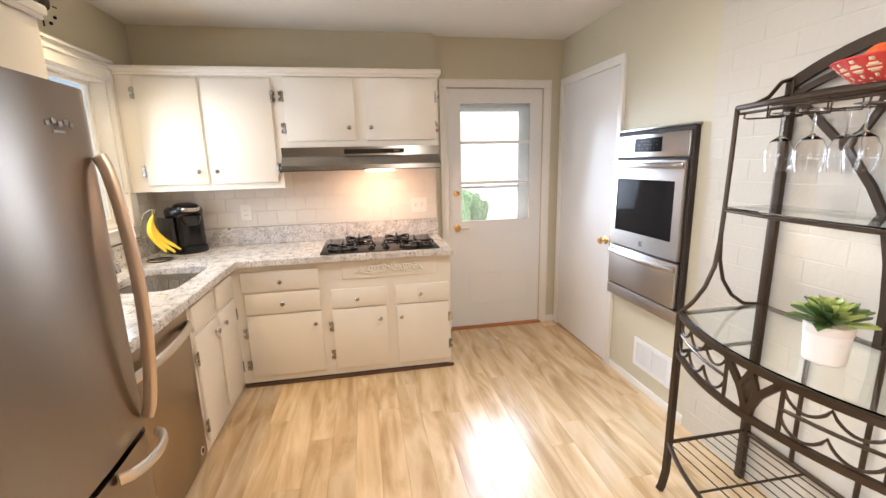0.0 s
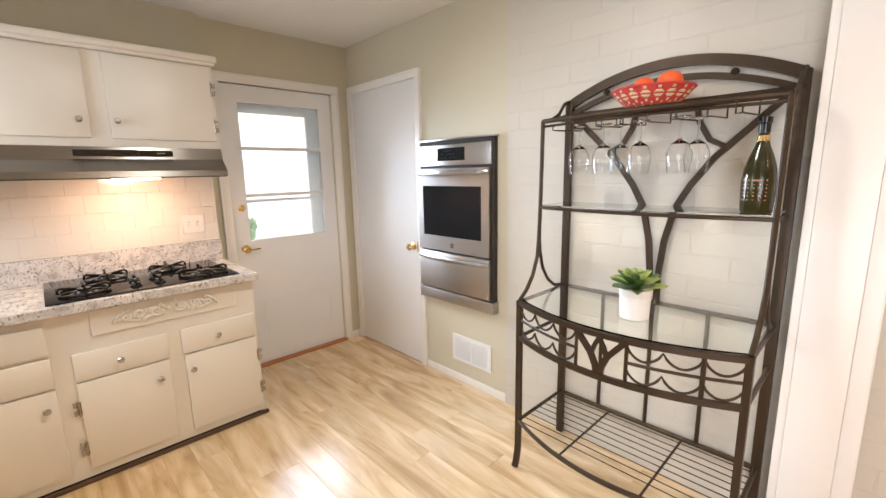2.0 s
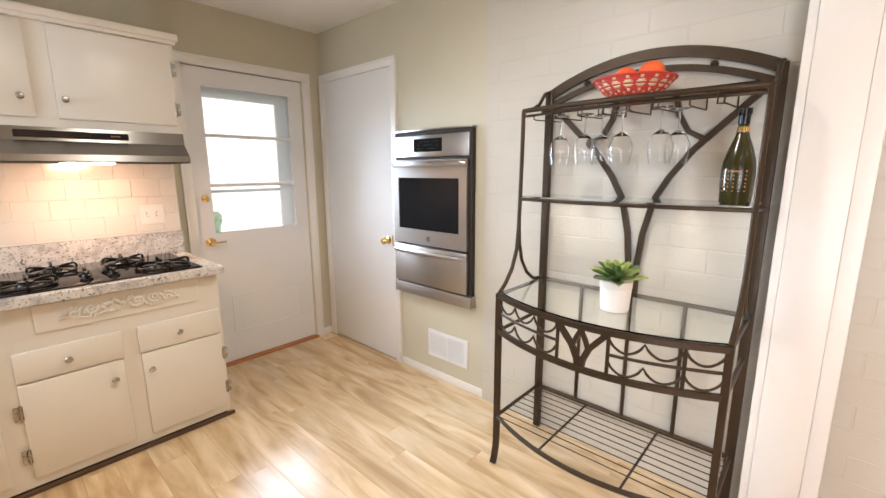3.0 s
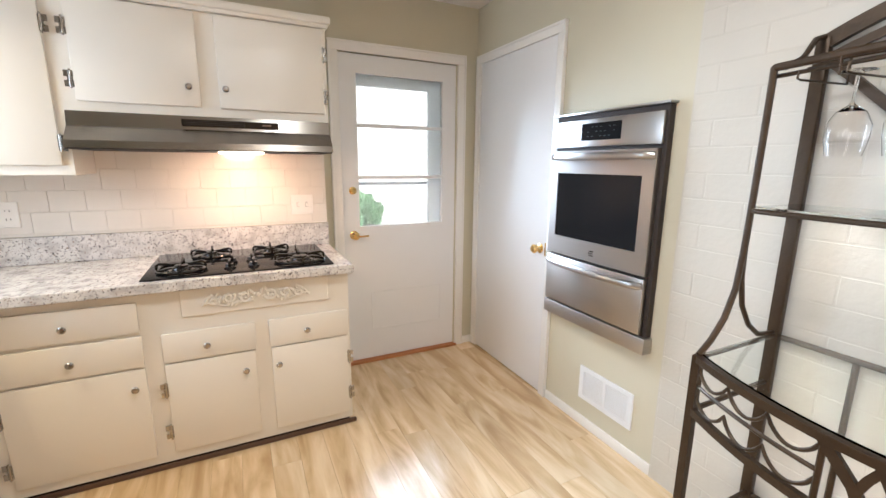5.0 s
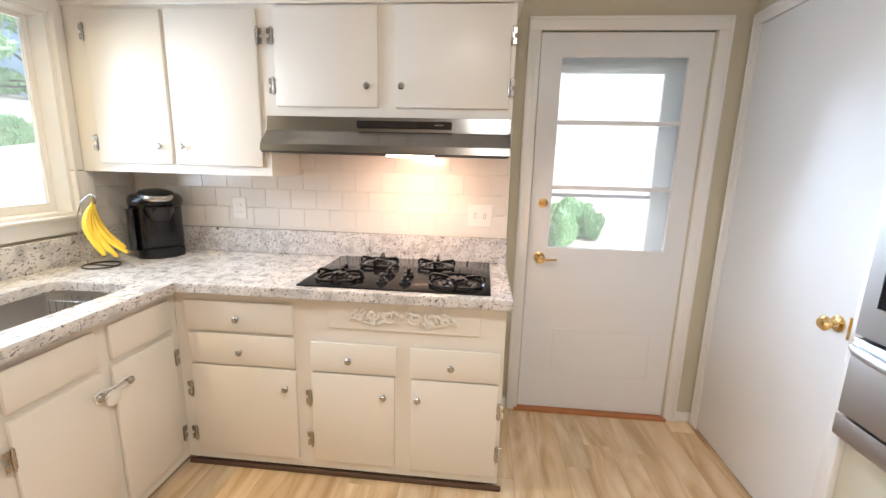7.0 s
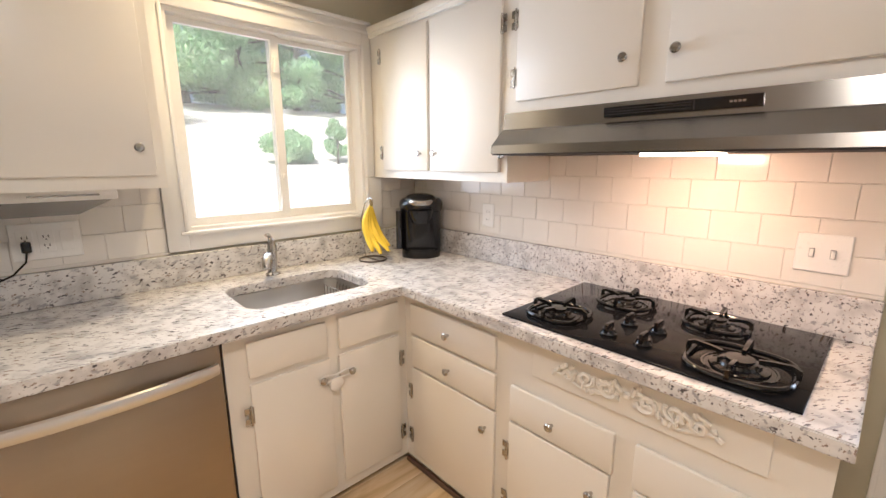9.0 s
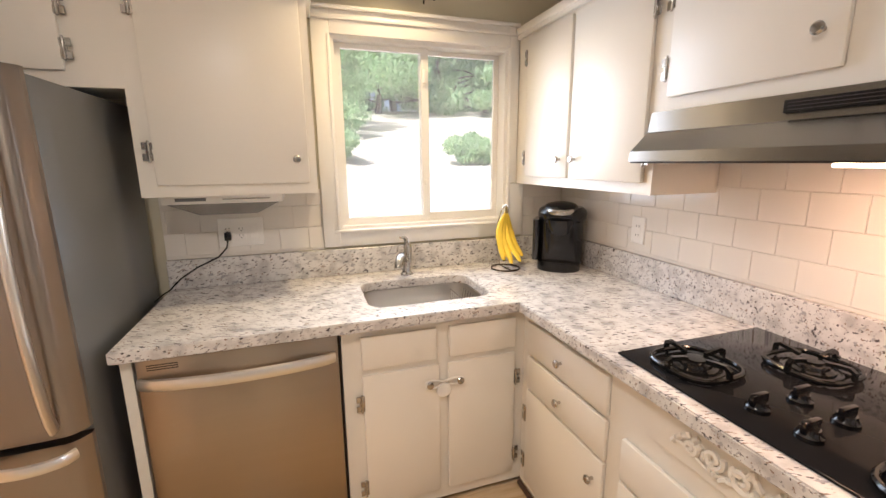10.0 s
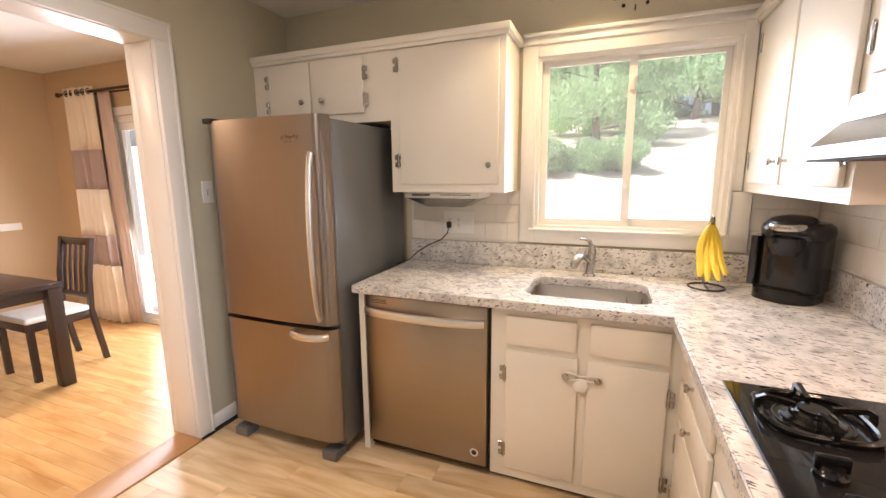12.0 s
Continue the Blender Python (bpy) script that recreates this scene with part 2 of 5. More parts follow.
def lathe(bm, prof, at=(0, 0, 0), axis="z", seg=24):
    """Turns a profile of (radius, height) round an axis through at."""
    rings = []
    turn = {"z": Matrix(), "x": Matrix.Rotation(radians(90), 4, "Y"), "y": Matrix.Rotation(radians(-90), 4, "X"), "-y": Matrix.Rotation(radians(90), 4, "X"), "-x": Matrix.Rotation(radians(-90), 4, "Y")}[axis]
    for r, h in prof:
        rings.append([bm.verts.new(Vector(at) + turn @ Vector((max(r, 1e-4) * math.cos(2 * math.pi * i / seg), max(r, 1e-4) * math.sin(2 * math.pi * i / seg), h))) for i in range(seg)])
    for a, c in zip(rings, rings[1:]):
        for i in range(seg):
            bm.faces.new((a[i], a[(i + 1) % seg], c[(i + 1) % seg], c[i]))
    bm.faces.new(rings[0][::-1])
    bm.faces.new(rings[-1])
    return bm


def tube(bm, pts, r, seg=8, ry=None, closed=False):
    """A round or flat (r across, ry up) bar along points."""
    ps = [Vector(p) for p in pts]
    n, rings = len(ps), []
    ref = None
    for i, p in enumerate(ps):
        d = (ps[(i + 1) % n] - ps[i - 1]) if closed else (ps[min(i + 1, n - 1)] - ps[max(i - 1, 0)])
        d.normalize()
        if ref is None:
            ref = Vector((0, 0, 1)) if abs(d.z) < 0.9 else Vector((0, 1, 0))
        a = d.cross(ref)
        a = a.normalized() if a.length > 1e-4 else Vector((1, 0, 0))
        u = a.cross(d).normalized()
        ref = u
        rings.append([bm.verts.new(p + a * r * math.cos(t) + u * (ry or r) * math.sin(t)) for t in [2 * math.pi * (k + 0.5) / seg for k in range(seg)]])
    for i in range(n if closed else n - 1):
        a, c = rings[i], rings[(i + 1) % n]
        for k in range(seg):
            bm.faces.new((a[k], a[(k + 1) % seg], c[(k + 1) % seg], c[k]))
    if not closed:
        bm.faces.new(rings[0])
        bm.faces.new(rings[-1][::-1])
    return bm


def arc(fn, n, a=0.0, b=1.0):
    return [fn(a + (b - a) * i / n) for i in range(n + 1)]


def holed(bm, axis, lo, hi, u0, u1, z0, z1, holes):
    """A wall or plate across axis from lo to hi, from u0 to u1 along it, cut by holes (u0, u1, z0, z1) in order, none overlapping along u."""
    if holes and all(a > u0 and b < u1 and c > z0 and d < z1 for a, b, c, d in holes):
        edges = []
        for a, b, c, d in [(u0, u1, z0, z1), *holes]:
            vs = [bm.verts.new((lo, u, z) if axis == "x" else (u, lo, z)) for u, z in ((a, c), (b, c), (b, d), (a, d))]
            edges += [bm.edges.new((vs[k], vs[(k + 1) % 4])) for k in range(4)]
        fill = [f for f in bmesh.ops.triangle_fill(bm, use_beauty=True, edges=edges)["geom"] if isinstance(f, bmesh.types.BMFace)]
        made = bmesh.ops.extrude_face_region(bm, geom=fill)["geom"]
        bmesh.ops.translate(bm, verts=[v for v in made if isinstance(v, bmesh.types.BMVert)], vec=(hi - lo, 0, 0) if axis == "x" else (0, hi - lo, 0))
        return bm

    def bx(a, b, c, d):
        if b - a > 1e-4 and d - c > 1e-4:
            bbox(bm, *((lo, hi, a, b) if axis == "x" else (a, b, lo, hi)), c, d)
    u = u0
    for a, b, c, d in sorted(holes):
        bx(u, a, z0, z1)
        bx(a, b, z0, c)
        bx(a, b, d, z1)
        u = b
    bx(u, u1, z0, z1)
    return bm


# ---- plan ----
WEST, EAST, NORTH, TILED, CEIL = -1.115, 2.165, 3.48, 3.405, 2.50
SOUTH, SOUTH_BACK = 0.405, 0.265
BRICK = 2.152
DIN_W, DIN_S = -1.35, -2.9

solid("wall_north", holed(bmesh.new(), "y", NORTH, NORTH + 0.14, 1.03, EAST + 0.1, 0, CEIL, [(1.15, 1.99, 0, 2.115)]), M_GREEN, "sage painted kitchen wall with the back door")
solid("wall_north_tiled", B(WEST - 0.15, 1.03, TILED, NORTH + 0.14, 0, CEIL), M_GREEN, "sage painted wall above the cooktop")
solid("wall_west", holed(bmesh.new(), "x", WEST - 0.14, WEST, SOUTH_BACK, TILED, 0, CEIL, [(2.09, 3.04, 1.14, 2.08)]), M_GREEN, "sage painted kitchen wall with the window")
solid("wall_east", B(EAST, EAST + 0.14, 1.79, NORTH, 0, CEIL), M_GREEN, "sage painted wall with the wall oven")
solid("wall_south", holed(bmesh.new(), "y", SOUTH_BACK, SOUTH, WEST - 0.4, BRICK - 0.001, 0, CEIL, [(-0.18, 2.05, 0, 2.12)]), M_GREEN, "sage painted wall with a wide opening to the dining room")
solid("ceiling", B(DIN_W - 0.2, EAST + 0.3, DIN_S - 0.2, NORTH + 0.2, CEIL, CEIL + 0.1), M_CEIL, "smooth white painted ceiling")
solid("dining_wall_west", holed(bmesh.new(), "x", DIN_W - 0.14, DIN_W, DIN_S, SOUTH_BACK, 0, CEIL, [(-1.95, -0.15, 0, 2.03)]), M_TAN, "tan painted dining room wall with a patio door")
solid("dining_wall_south", B(DIN_W - 0.14, EAST + 0.14, DIN_S - 0.14, DIN_S, 0, CEIL), M_TAN, "tan painted dining room wall")
solid("subfloor", B(DIN_W - 0.14, EAST + 0.14, DIN_S, NORTH + 0.14, -0.1, -0.014), M_DARK, "floor base under the boards")
solid("dining_wall_east", B(BRICK + 0.0022, EAST + 0.14, DIN_S, -0.3005, 0, CEIL), M_TAN, "tan painted dining room wall")
solid("brick_wall_backing", B(BRICK + 0.0022, EAST + 0.14, -0.30, 1.79, 0, CEIL), M_BRICK, "white painted brick wall")

# ---- cabinets ----
FACE_N, FACE_W = 2.805, -0.46


def knob(parent, p, axis):
    bm = bmesh.new()
    lathe(bm, [(0.006, 0), (0.0055, 0.012), (0.014, 0.018), (0.0155, 0.024), (0.011, 0.029), (0.0, 0.030)], p, axis, 16)
    part("knob", bm, M_CHROME, parent, "round satin nickel knob")


def hinge(parent, p, axis):
    """A butterfly hinge on the face, centred at p; axis: the way out of the face."""
    bm = bmesh.new()
    x, y, z = p
    for s in (-1, 1):
        a, b = (0.005 if s > 0 else -0.022), (0.022 if s > 0 else -0.005)
        for q in (-1, 1):
            if axis == "-y":
                bbox(bm, x + a, x + b, y - 0.004, y, z + (0.007 if q > 0 else -0.034), z + (0.034 if q > 0 else -0.007), 0.0015, 1)
            else:
                bbox(bm, x, x + 0.004, y + a, y + b, z + (0.007 if q > 0 else -0.034), z + (0.034 if q > 0 else -0.007), 0.0015, 1)
        if axis == "-y":
            bbox(bm, x + (0.003 if s > 0 else -0.010), x + (0.010 if s > 0 else -0.003), y - 0.004, y, z - 0.01, z + 0.01)
        else:
            bbox(bm, x, x + 0.004, y + (0.003 if s > 0 else -0.010), y + (0.010 if s > 0 else -0.003), z - 0.01, z + 0.01)
    o = 0.005
    c = (x, y - o, 0) if axis == "-y" else (x + o, y, 0)
    lathe(bm, [(0.001, -0.041), (0.005, -0.037), (0.004, -0.032), (0.005, -0.028), (0.005, 0.028), (0.004, 0.032), (0.005, 0.037), (0.001, 0.041)], (c[0], c[1], z), "z", 10)
    part("hinge", bm, M_CHROME, parent, "nickel butterfly hinge")


def leaf(parent, name, axis, face, a, b, z0, z1, knobs=(), hinges=(), label=""):
    """A door or drawer front laid on a face; a, b along the face."""
    t = 0.018
    if axis == "-y":
        bm = B(a, b, face - t, face - 0.001, z0, z1, 0.005, 2)
    else:
        bm = B(face + 0.001, face + t, a, b, z0, z1, 0.005, 2)
    d = part(name, bm, M_CAB, parent, label)
    for u, z in knobs:
        knob(d, (u, face - t, z) if axis == "-y" else (face + t, u, z), axis)
    for u, z in hinges:
        hinge(d, (u, face - t * 0.75, z) if axis == "-y" else (face + t * 0.75, u, z), axis)
    return d


# north base run
base = thing("base_cabinet", "cream painted base cabinet under the cooktop, with drawers and doors", "cabinet", (0.3, 3.0, 0))
base.location = (0, 0, 0)
bm = B(FACE_W + 0.001, 1.012, FACE_N, TILED - 0.02, 0.03, 0.868)
part("body", bm, M_CAB, base)
part("toe_kick", B(-0.44, 1.0, FACE_N + 0.03, FACE_N + 0.06, 0.0, 0.03), M_DARK, base, "dark toe strip")
part("shoe_strip", B(-0.455, 1.03, FACE_N - 0.016, FACE_N - 0.0005, 0.0, 0.024, 0.005), M_SHOE, base, "dark brown shoe strip")
leaf(base, "drawer", "-y", FACE_N, -0.405, 0.095, 0.692, 0.829, knobs=[(-0.155, 0.755)])
leaf(base, "drawer", "-y", FACE_N, -0.395, 0.097, 0.532, 0.676, knobs=[(-0.15, 0.60)])
leaf(base, "door", "-y", FACE_N, -0.395, 0.097, 0.078, 0.522, knobs=[(0.055, 0.44)], hinges=[(-0.402, 0.40), (-0.402, 0.17)])
leaf(base, "drawer", "-y", FACE_N, 0.168, 0.552, 0.530, 0.667, knobs=[(0.345, 0.595)])
leaf(base, "door", "-y", FACE_N, 0.168, 0.545, 0.080, 0.522, knobs=[(0.497, 0.435)], hinges=[(0.163, 0.40), (0.163, 0.19)])
leaf(base, "drawer", "-y", FACE_N, 0.612, 1.0, 0.527, 0.667, knobs=[(0.79, 0.595)])
leaf(base, "door", "-y", FACE_N, 0.617, 0.995, 0.075, 0.520, knobs=[(0.648, 0.435)], hinges=[(1.0, 0.40), (1.0, 0.19)])

# west base run
sink_cab = thing("sink_cabinet", "cream painted sink cabinet with two false fronts and two doors", "cabinet")
part("body", B(WEST + 0.03, FACE_W - 0.0201, 2.028, TILED - 0.021, 0.03, 0.68), M_CAB, sink_cab)
part("face_frame", B(FACE_W - 0.02, FACE_W, 2.028, TILED - 0.6, 0.03, 0.868), M_CAB, sink_cab)
part("end_panel", B(WEST + 0.03, FACE_W + 0.02, 1.335, 1.368, 0.0, 0.868), M_CAB, sink_cab)
part("toe_kick", B(FACE_W - 0.06, FACE_W - 0.03, 2.03, 2.80, 0, 0.03), M_DARK, sink_cab, "dark toe strip")
leaf(sink_cab, "false_front", "x", FACE_W, 2.10, 2.40, 0.70, 0.835)
leaf(sink_cab, "false_front", "x", FACE_W, 2.455, 2.755, 0.70, 0.835)
leaf(sink_cab, "door", "x", FACE_W, 2.10, 2.41, 0.085, 0.675, knobs=[(2.365, 0.60)], hinges=[(2.094, 0.56), (2.094, 0.18)])
leaf(sink_cab, "door", "x", FACE_W, 2.45, 2.755, 0.085, 0.675, knobs=[(2.495, 0.60)], hinges=[(2.76, 0.56), (2.76, 0.18)])

# worktop: one slab with a sink cut-out
SX0, SX1, SY0, SY1 = -0.905, -0.535, 2.155, 2.69


def rrect(x0, x1, y0, y1, r, z, n=6):
    out = []
    for cx_, cy_, a0 in ((x1 - r, y1 - r, 0), (x0 + r, y1 - r, 90), (x0 + r, y0 + r, 180), (x1 - r, y0 + r, 270)):
        for k in range(n + 1):
            t = radians(a0 + 90 * k / n)
            out.append((cx_ + r * math.cos(t), cy_ + r * math.sin(t), z))
    return out


bm = bmesh.new()
edges = []
for loop in ([(WEST + 0.002, 1.32, 0.872), (-0.404, 1.32, 0.872), (-0.404, 2.747, 0.872), (1.032, 2.747, 0.872), (1.032, TILED - 0.002, 0.872), (WEST + 0.002, TILED - 0.002, 0.872)], rrect(SX0, SX1, SY0, SY1, 0.07, 0.872)):
    vs = [bm.verts.new(p) for p in loop]
    edges += [bm.edges.new((vs[k], vs[(k + 1) % len(vs)])) for k in range(len(vs))]
fill = [f for f in bmesh.ops.triangle_fill(bm, use_beauty=True, edges=edges)["geom"] if isinstance(f, bmesh.types.BMFace)]
made = bmesh.ops.extrude_face_region(bm, geom=fill)["geom"]
bmesh.ops.translate(bm, verts=[v for v in made if isinstance(v, bmesh.types.BMVert)], vec=(0, 0, 0.043))
bmesh.ops.dissolve_limit(bm, angle_limit=0.01, verts=bm.verts, edges=bm.edges)
bmesh.ops.bevel(bm, geom=[e for e in bm.edges if len(e.link_faces) == 2 and e.calc_face_angle(0) > 1.2 and abs(e.verts[0].co.z - e.verts[1].co.z) < 0.001], offset=0.004, segments=2, affect="EDGES")
worktop = thing("worktop", "speckled white and grey granite worktop in an L shape", "countertop")
part("slab", bm, M_GRANITE, worktop, smooth=False)
part("backsplash", B(WEST + 0.026, 1.032, TILED - 0.024, TILED - 0.001, 0.916, 1.052, 0.002, 1), M_GRANITE, worktop)
part("backsplash", B(WEST + 0.001, WEST + 0.025, 1.32, TILED - 0.001, 0.916, 1.052, 0.002, 1), M_GRANITE, worktop)

# north uppers
UN = 3.09
up = thing("wall_cabinet", "cream painted wall cabinets with four doors above the cooktop", "cabinet")
part("body", B(WEST + 0.002, -0.115, UN, TILED - 0.001, 1.362, 2.13), M_CAB, up)
part("body", B(-0.1149, 1.004, UN, TILED - 0.001, 1.64, 2.13), M_CAB, up)
leaf(up, "door", "-y", UN, -0.985, -0.605, 1.405, 2.095, knobs=[(-0.655, 1.49)], hinges=[(-0.99, 2.0), (-0.99, 1.50)])
leaf(up, "door", "-y", UN, -0.585, -0.15, 1.405, 2.095, knobs=[(-0.54, 1.49)], hinges=[(-0.145, 1.98), (-0.145, 1.50)])
leaf(up, "door", "-y", UN, -0.07, 0.405, 1.682, 2.105, knobs=[(0.36, 1.77)], hinges=[(-0.078, 1.98), (-0.078, 1.77)])
leaf(up, "door", "-y", UN, 0.485, 0.985, 1.682, 2.105, knobs=[(0.515, 1.77)], hinges=[(0.985, 1.98), (0.985, 1.77)])
bm = bmesh.new()
bbox(bm, WEST + 0.002, 1.03, UN - 0.03, TILED - 0.001, 2.1305, 2.168, 0.008)
bbox(bm, WEST + 0.002, 1.018, UN - 0.018, UN, 2.112, 2.14, 0.006)
part("crown_moulding", bm, M_CAB, up)

# west uppers over fridge and counter
UW = -0.80
wup = thing("wall_cabinet", "cream painted wall cabinets over the fridge and beside the window", "cabinet")
part("body", B(WEST + 0.001, UW, 1.355, 1.995, 1.36, 2.13), M_CAB, wup)
part("body", B(WEST + 0.001, UW, SOUTH + 0.002, 1.3549, 1.75, 2.13), M_CAB, wup)
leaf(wup, "door", "x", UW, 1.415, 1.965, 1.405, 2.105, knobs=[(1.92, 1.50)], hinges=[(1.405, 2.03), (1.405, 1.53)])
leaf(wup, "door", "x", UW, 0.53, 0.835, 1.80, 2.10, knobs=[(0.785, 1.878)], hinges=[(0.524, 2.01), (0.524, 1.865)])
leaf(wup, "door", "x", UW, 0.842, 1.195, 1.80, 2.10, knobs=[(0.925, 1.878)], hinges=[(1.203, 2.01), (1.203, 1.87)])
bm = bmesh.new()
bbox(bm, WEST + 0.001, UW + 0.03, SOUTH + 0.002, 2.02, 2.1305, 2.168, 0.008)
bbox(bm, UW, UW + 0.018, SOUTH + 0.002, 2.01, 2.112, 2.14, 0.006)
part("crown_moulding", bm, M_CAB, wup)

# ---- appliances ----
fridge = thing("refrigerator", "stainless steel bottom-freezer refrigerator with grey sides", "refrigerator")
part("case", B(-1.06, -0.345, 0.56, 1.285, 0.055, 1.715, 0.006), M_GREY, fridge, "grey textured case")
part("top_hinge", B(-0.42, -0.27, 0.565, 0.62, 1.716, 1.742, 0.006), M_DARK, fridge, "dark hinge cover")


def curved_front(y0, y1, z0, z1, x0, xf, bow):
    """A door whose front swells slightly and whose edges are rounded."""
    bm, n = bmesh.new(), 36
    lo, hi = [], []
    for i in range(n + 1):
        u = -1 + 2 * i / n
        x = xf + bow * (1 - u * u) - 0.036 * (max(0.0, abs(u) - 0.87) / 0.13) ** 2.2
        y = y0 + (y1 - y0) * i / n
        lo.append(bm.verts.new((x, y, z0)))
        hi.append(bm.verts.new((x, y, z1)))
    a0, a1, b0, b1 = (bm.verts.new(p) for p in ((x0, y0, z0), (x0, y1, z0), (x0, y0, z1), (x0, y1, z1)))
    for i in range(n):
        bm.faces.new((lo[i], lo[i + 1], hi[i + 1], hi[i]))
    bm.faces.new((*lo, a1, a0))
    bm.faces.new((*hi, b1, b0))
    bm.faces.new((lo[0], hi[0], b0, a0))
    bm.faces.new((lo[-1], hi[-1], b1, a1))
    bm.faces.new((a0, a1, b1, b0))
    return bm


fd = part("door", curved_front(0.56, 1.287, 0.728, 1.728, -0.34, -0.285, 0.018), M_STEEL, fridge, "brushed steel upper door")
ff = part("freezer_drawer", curved_front(0.56, 1.287, 0.10, 0.706, -0.34, -0.285, 0.018), M_STEEL, fridge, "brushed steel freezer drawer")
bm = tube(bmesh.new(), arc(lambda t: (-0.262 + 0.042 * math.sin(math.pi * t) ** 0.6, 1.232, 0.765 + 0.79 * t), 24), 0.019, 12, 0.010)
part("handle", bm, M_HANDLE, fd, "long bowed steel handle")
bm = tube(bmesh.new(), arc(lambda t: (-0.262 + 0.05 * math.sin(math.pi * t) ** 0.5, 1.055 + 0.215 * t, 0.684), 16), 0.011, 10, 0.018)
part("handle", bm, M_HANDLE, ff, "short bowed steel handle")
bm = bmesh.new()
for k in range(5):
    bbox(bm, -0.268, -0.2655, 1.06 + k * 0.021, 1.074 + k * 0.021, 1.622 + 0.006 * (k % 2), 1.634 + 0.006 * (k % 2))
bbox(bm, -0.268, -0.2655, 1.08, 1.12, 1.606, 1.612)
part("badge", bm, M_STEELH, fd, "small engraved badge")
for y in (0.60, 1.20):
    part("foot", B(-0.36, -0.27, y - 0.02, y + 0.07, 0.0, 0.052, 0.008), M_GREY, fridge, "grey roller foot cover")

dw = thing("dishwasher", "stainless steel dishwasher under the worktop", "dishwasher")
part("tub", B(-1.05, FACE_W - 0.005, 1.370, 2.024, 0.03, 0.868), M_DARK, dw)
dwd = part("door", B(FACE_W - 0.004, -0.432, 1.378, 2.014, 0.065, 0.862, 0.004), M_STEELD, dw)
part("handle", tube(bmesh.new(), arc(lambda t: (-0.425 + 0.045 * math.sin(math.pi * t) ** 0.6, 1.385 + 0.615 * t, 0.785), 24), 0.012, 10, 0.022), M_HANDLE, dwd, "bowed steel bar handle")
bm = bmesh.new()
for k in range(3):
    bbox(bm, -0.432, -0.4305, 1.41, 1.50, 0.826 + k * 0.008, 0.829 + k * 0.008)
part("vent", bm, M_DARK, dwd, "dark slotted vent")
part("sticker", lathe(bmesh.new(), [(0.021, 0), (0.021, 0.0008)], (-0.4319, 1.955, 0.13), "x", 20), M_WHITEP, dwd, "round white sticker")
part("sticker_mark", lathe(bmesh.new(), [(0.013, 0), (0.013, 0.0008)], (-0.4310, 1.955, 0.13), "x", 12), M_DARK, dwd, "dark printed mark")

# wall oven
OX = 2.12
oven = thing("wall_oven", "stainless steel built-in wall oven with a warming drawer", "oven")
part("frame", B(OX + 0.012, EAST - 0.001, 1.865, 2.535, 0.60, 1.675, 0.002), M_DARK, oven, "black surround")
part("trim", B(OX - 0.006, EAST - 0.001, 1.855, 2.545, 1.676, 1.686, 0.002), M_OVEN, oven)
cp = part("control_panel", B(OX - 0.004, OX + 0.0119, 1.878, 2.53, 1.515, 1.648, 0.004), M_OVEN, oven)
disp = part("display", B(OX - 0.0055, OX - 0.0041, 2.09, 2.34, 1.545, 1.627, 0.0005, 1), M_BLACKGL, cp, "black glass display")
bm = bmesh.new()
for r in range(3):
    for k in range(7):
        if (k * 7 + r * 5) % 4:
            bbox(bm, OX - 0.0062, OX - 0.0056, 2.125 + k * 0.027, 2.138 + k * 0.027, 1.563 + r * 0.022, 1.566 + r * 0.022)
tagged(part("display_marks", bm, material("dim_display_green", (0.02, 0.028, 0.025), 0.5), disp, "faint grey-green key marks"), kind="stuff")
od = part("door", holed(bmesh.new(), "x", OX - 0.018, OX + 0.0118, 1.885, 2.53, 0.945, 1.497, [(1.945, 2.478, 1.045, 1.383)]), M_OVEN, oven, smooth=False)
part("window", B(OX - 0.014, OX + 0.004, 1.9455, 2.4775, 1.0455, 1.3825), M_BLACKGL, od, "black glass oven window")
part("handle", tube(bmesh.new(), arc(lambda t: (OX - 0.022 - 0.04 * math.sin(math.pi * t) ** 0.4, 1.89 + 0.63 * t, 1.468), 24), 0.012, 10, 0.016), M_OVEN, od, "polished bar handle")
bm = bmesh.new()
for k in range(3):
    bbox(bm, OX - 0.0195, OX - 0.0181, 2.185 + 0.005 * (k % 2), 2.215 + 0.005 * (k % 2), 0.975 + k * 0.011, 0.981 + k * 0.011)
part("badge", bm, M_DARK, od, "small dark badge")
wd = part("warming_drawer", B(OX - 0.018, OX + 0.0118, 1.885, 2.53, 0.672, 0.932, 0.004), M_OVEN, oven)
part("handle", tube(bmesh.new(), arc(lambda t: (OX - 0.022 - 0.045 * math.sin(math.pi * t) ** 0.5, 1.89 + 0.63 * t, 0.900), 24), 0.012, 10, 0.016), M_OVEN, wd, "polished bar handle")
part("kick_trim", B(OX - 0.012, EAST - 0.001, 1.855, 2.54, 0.585, 0.661, 0.003), M_OVEN, oven)

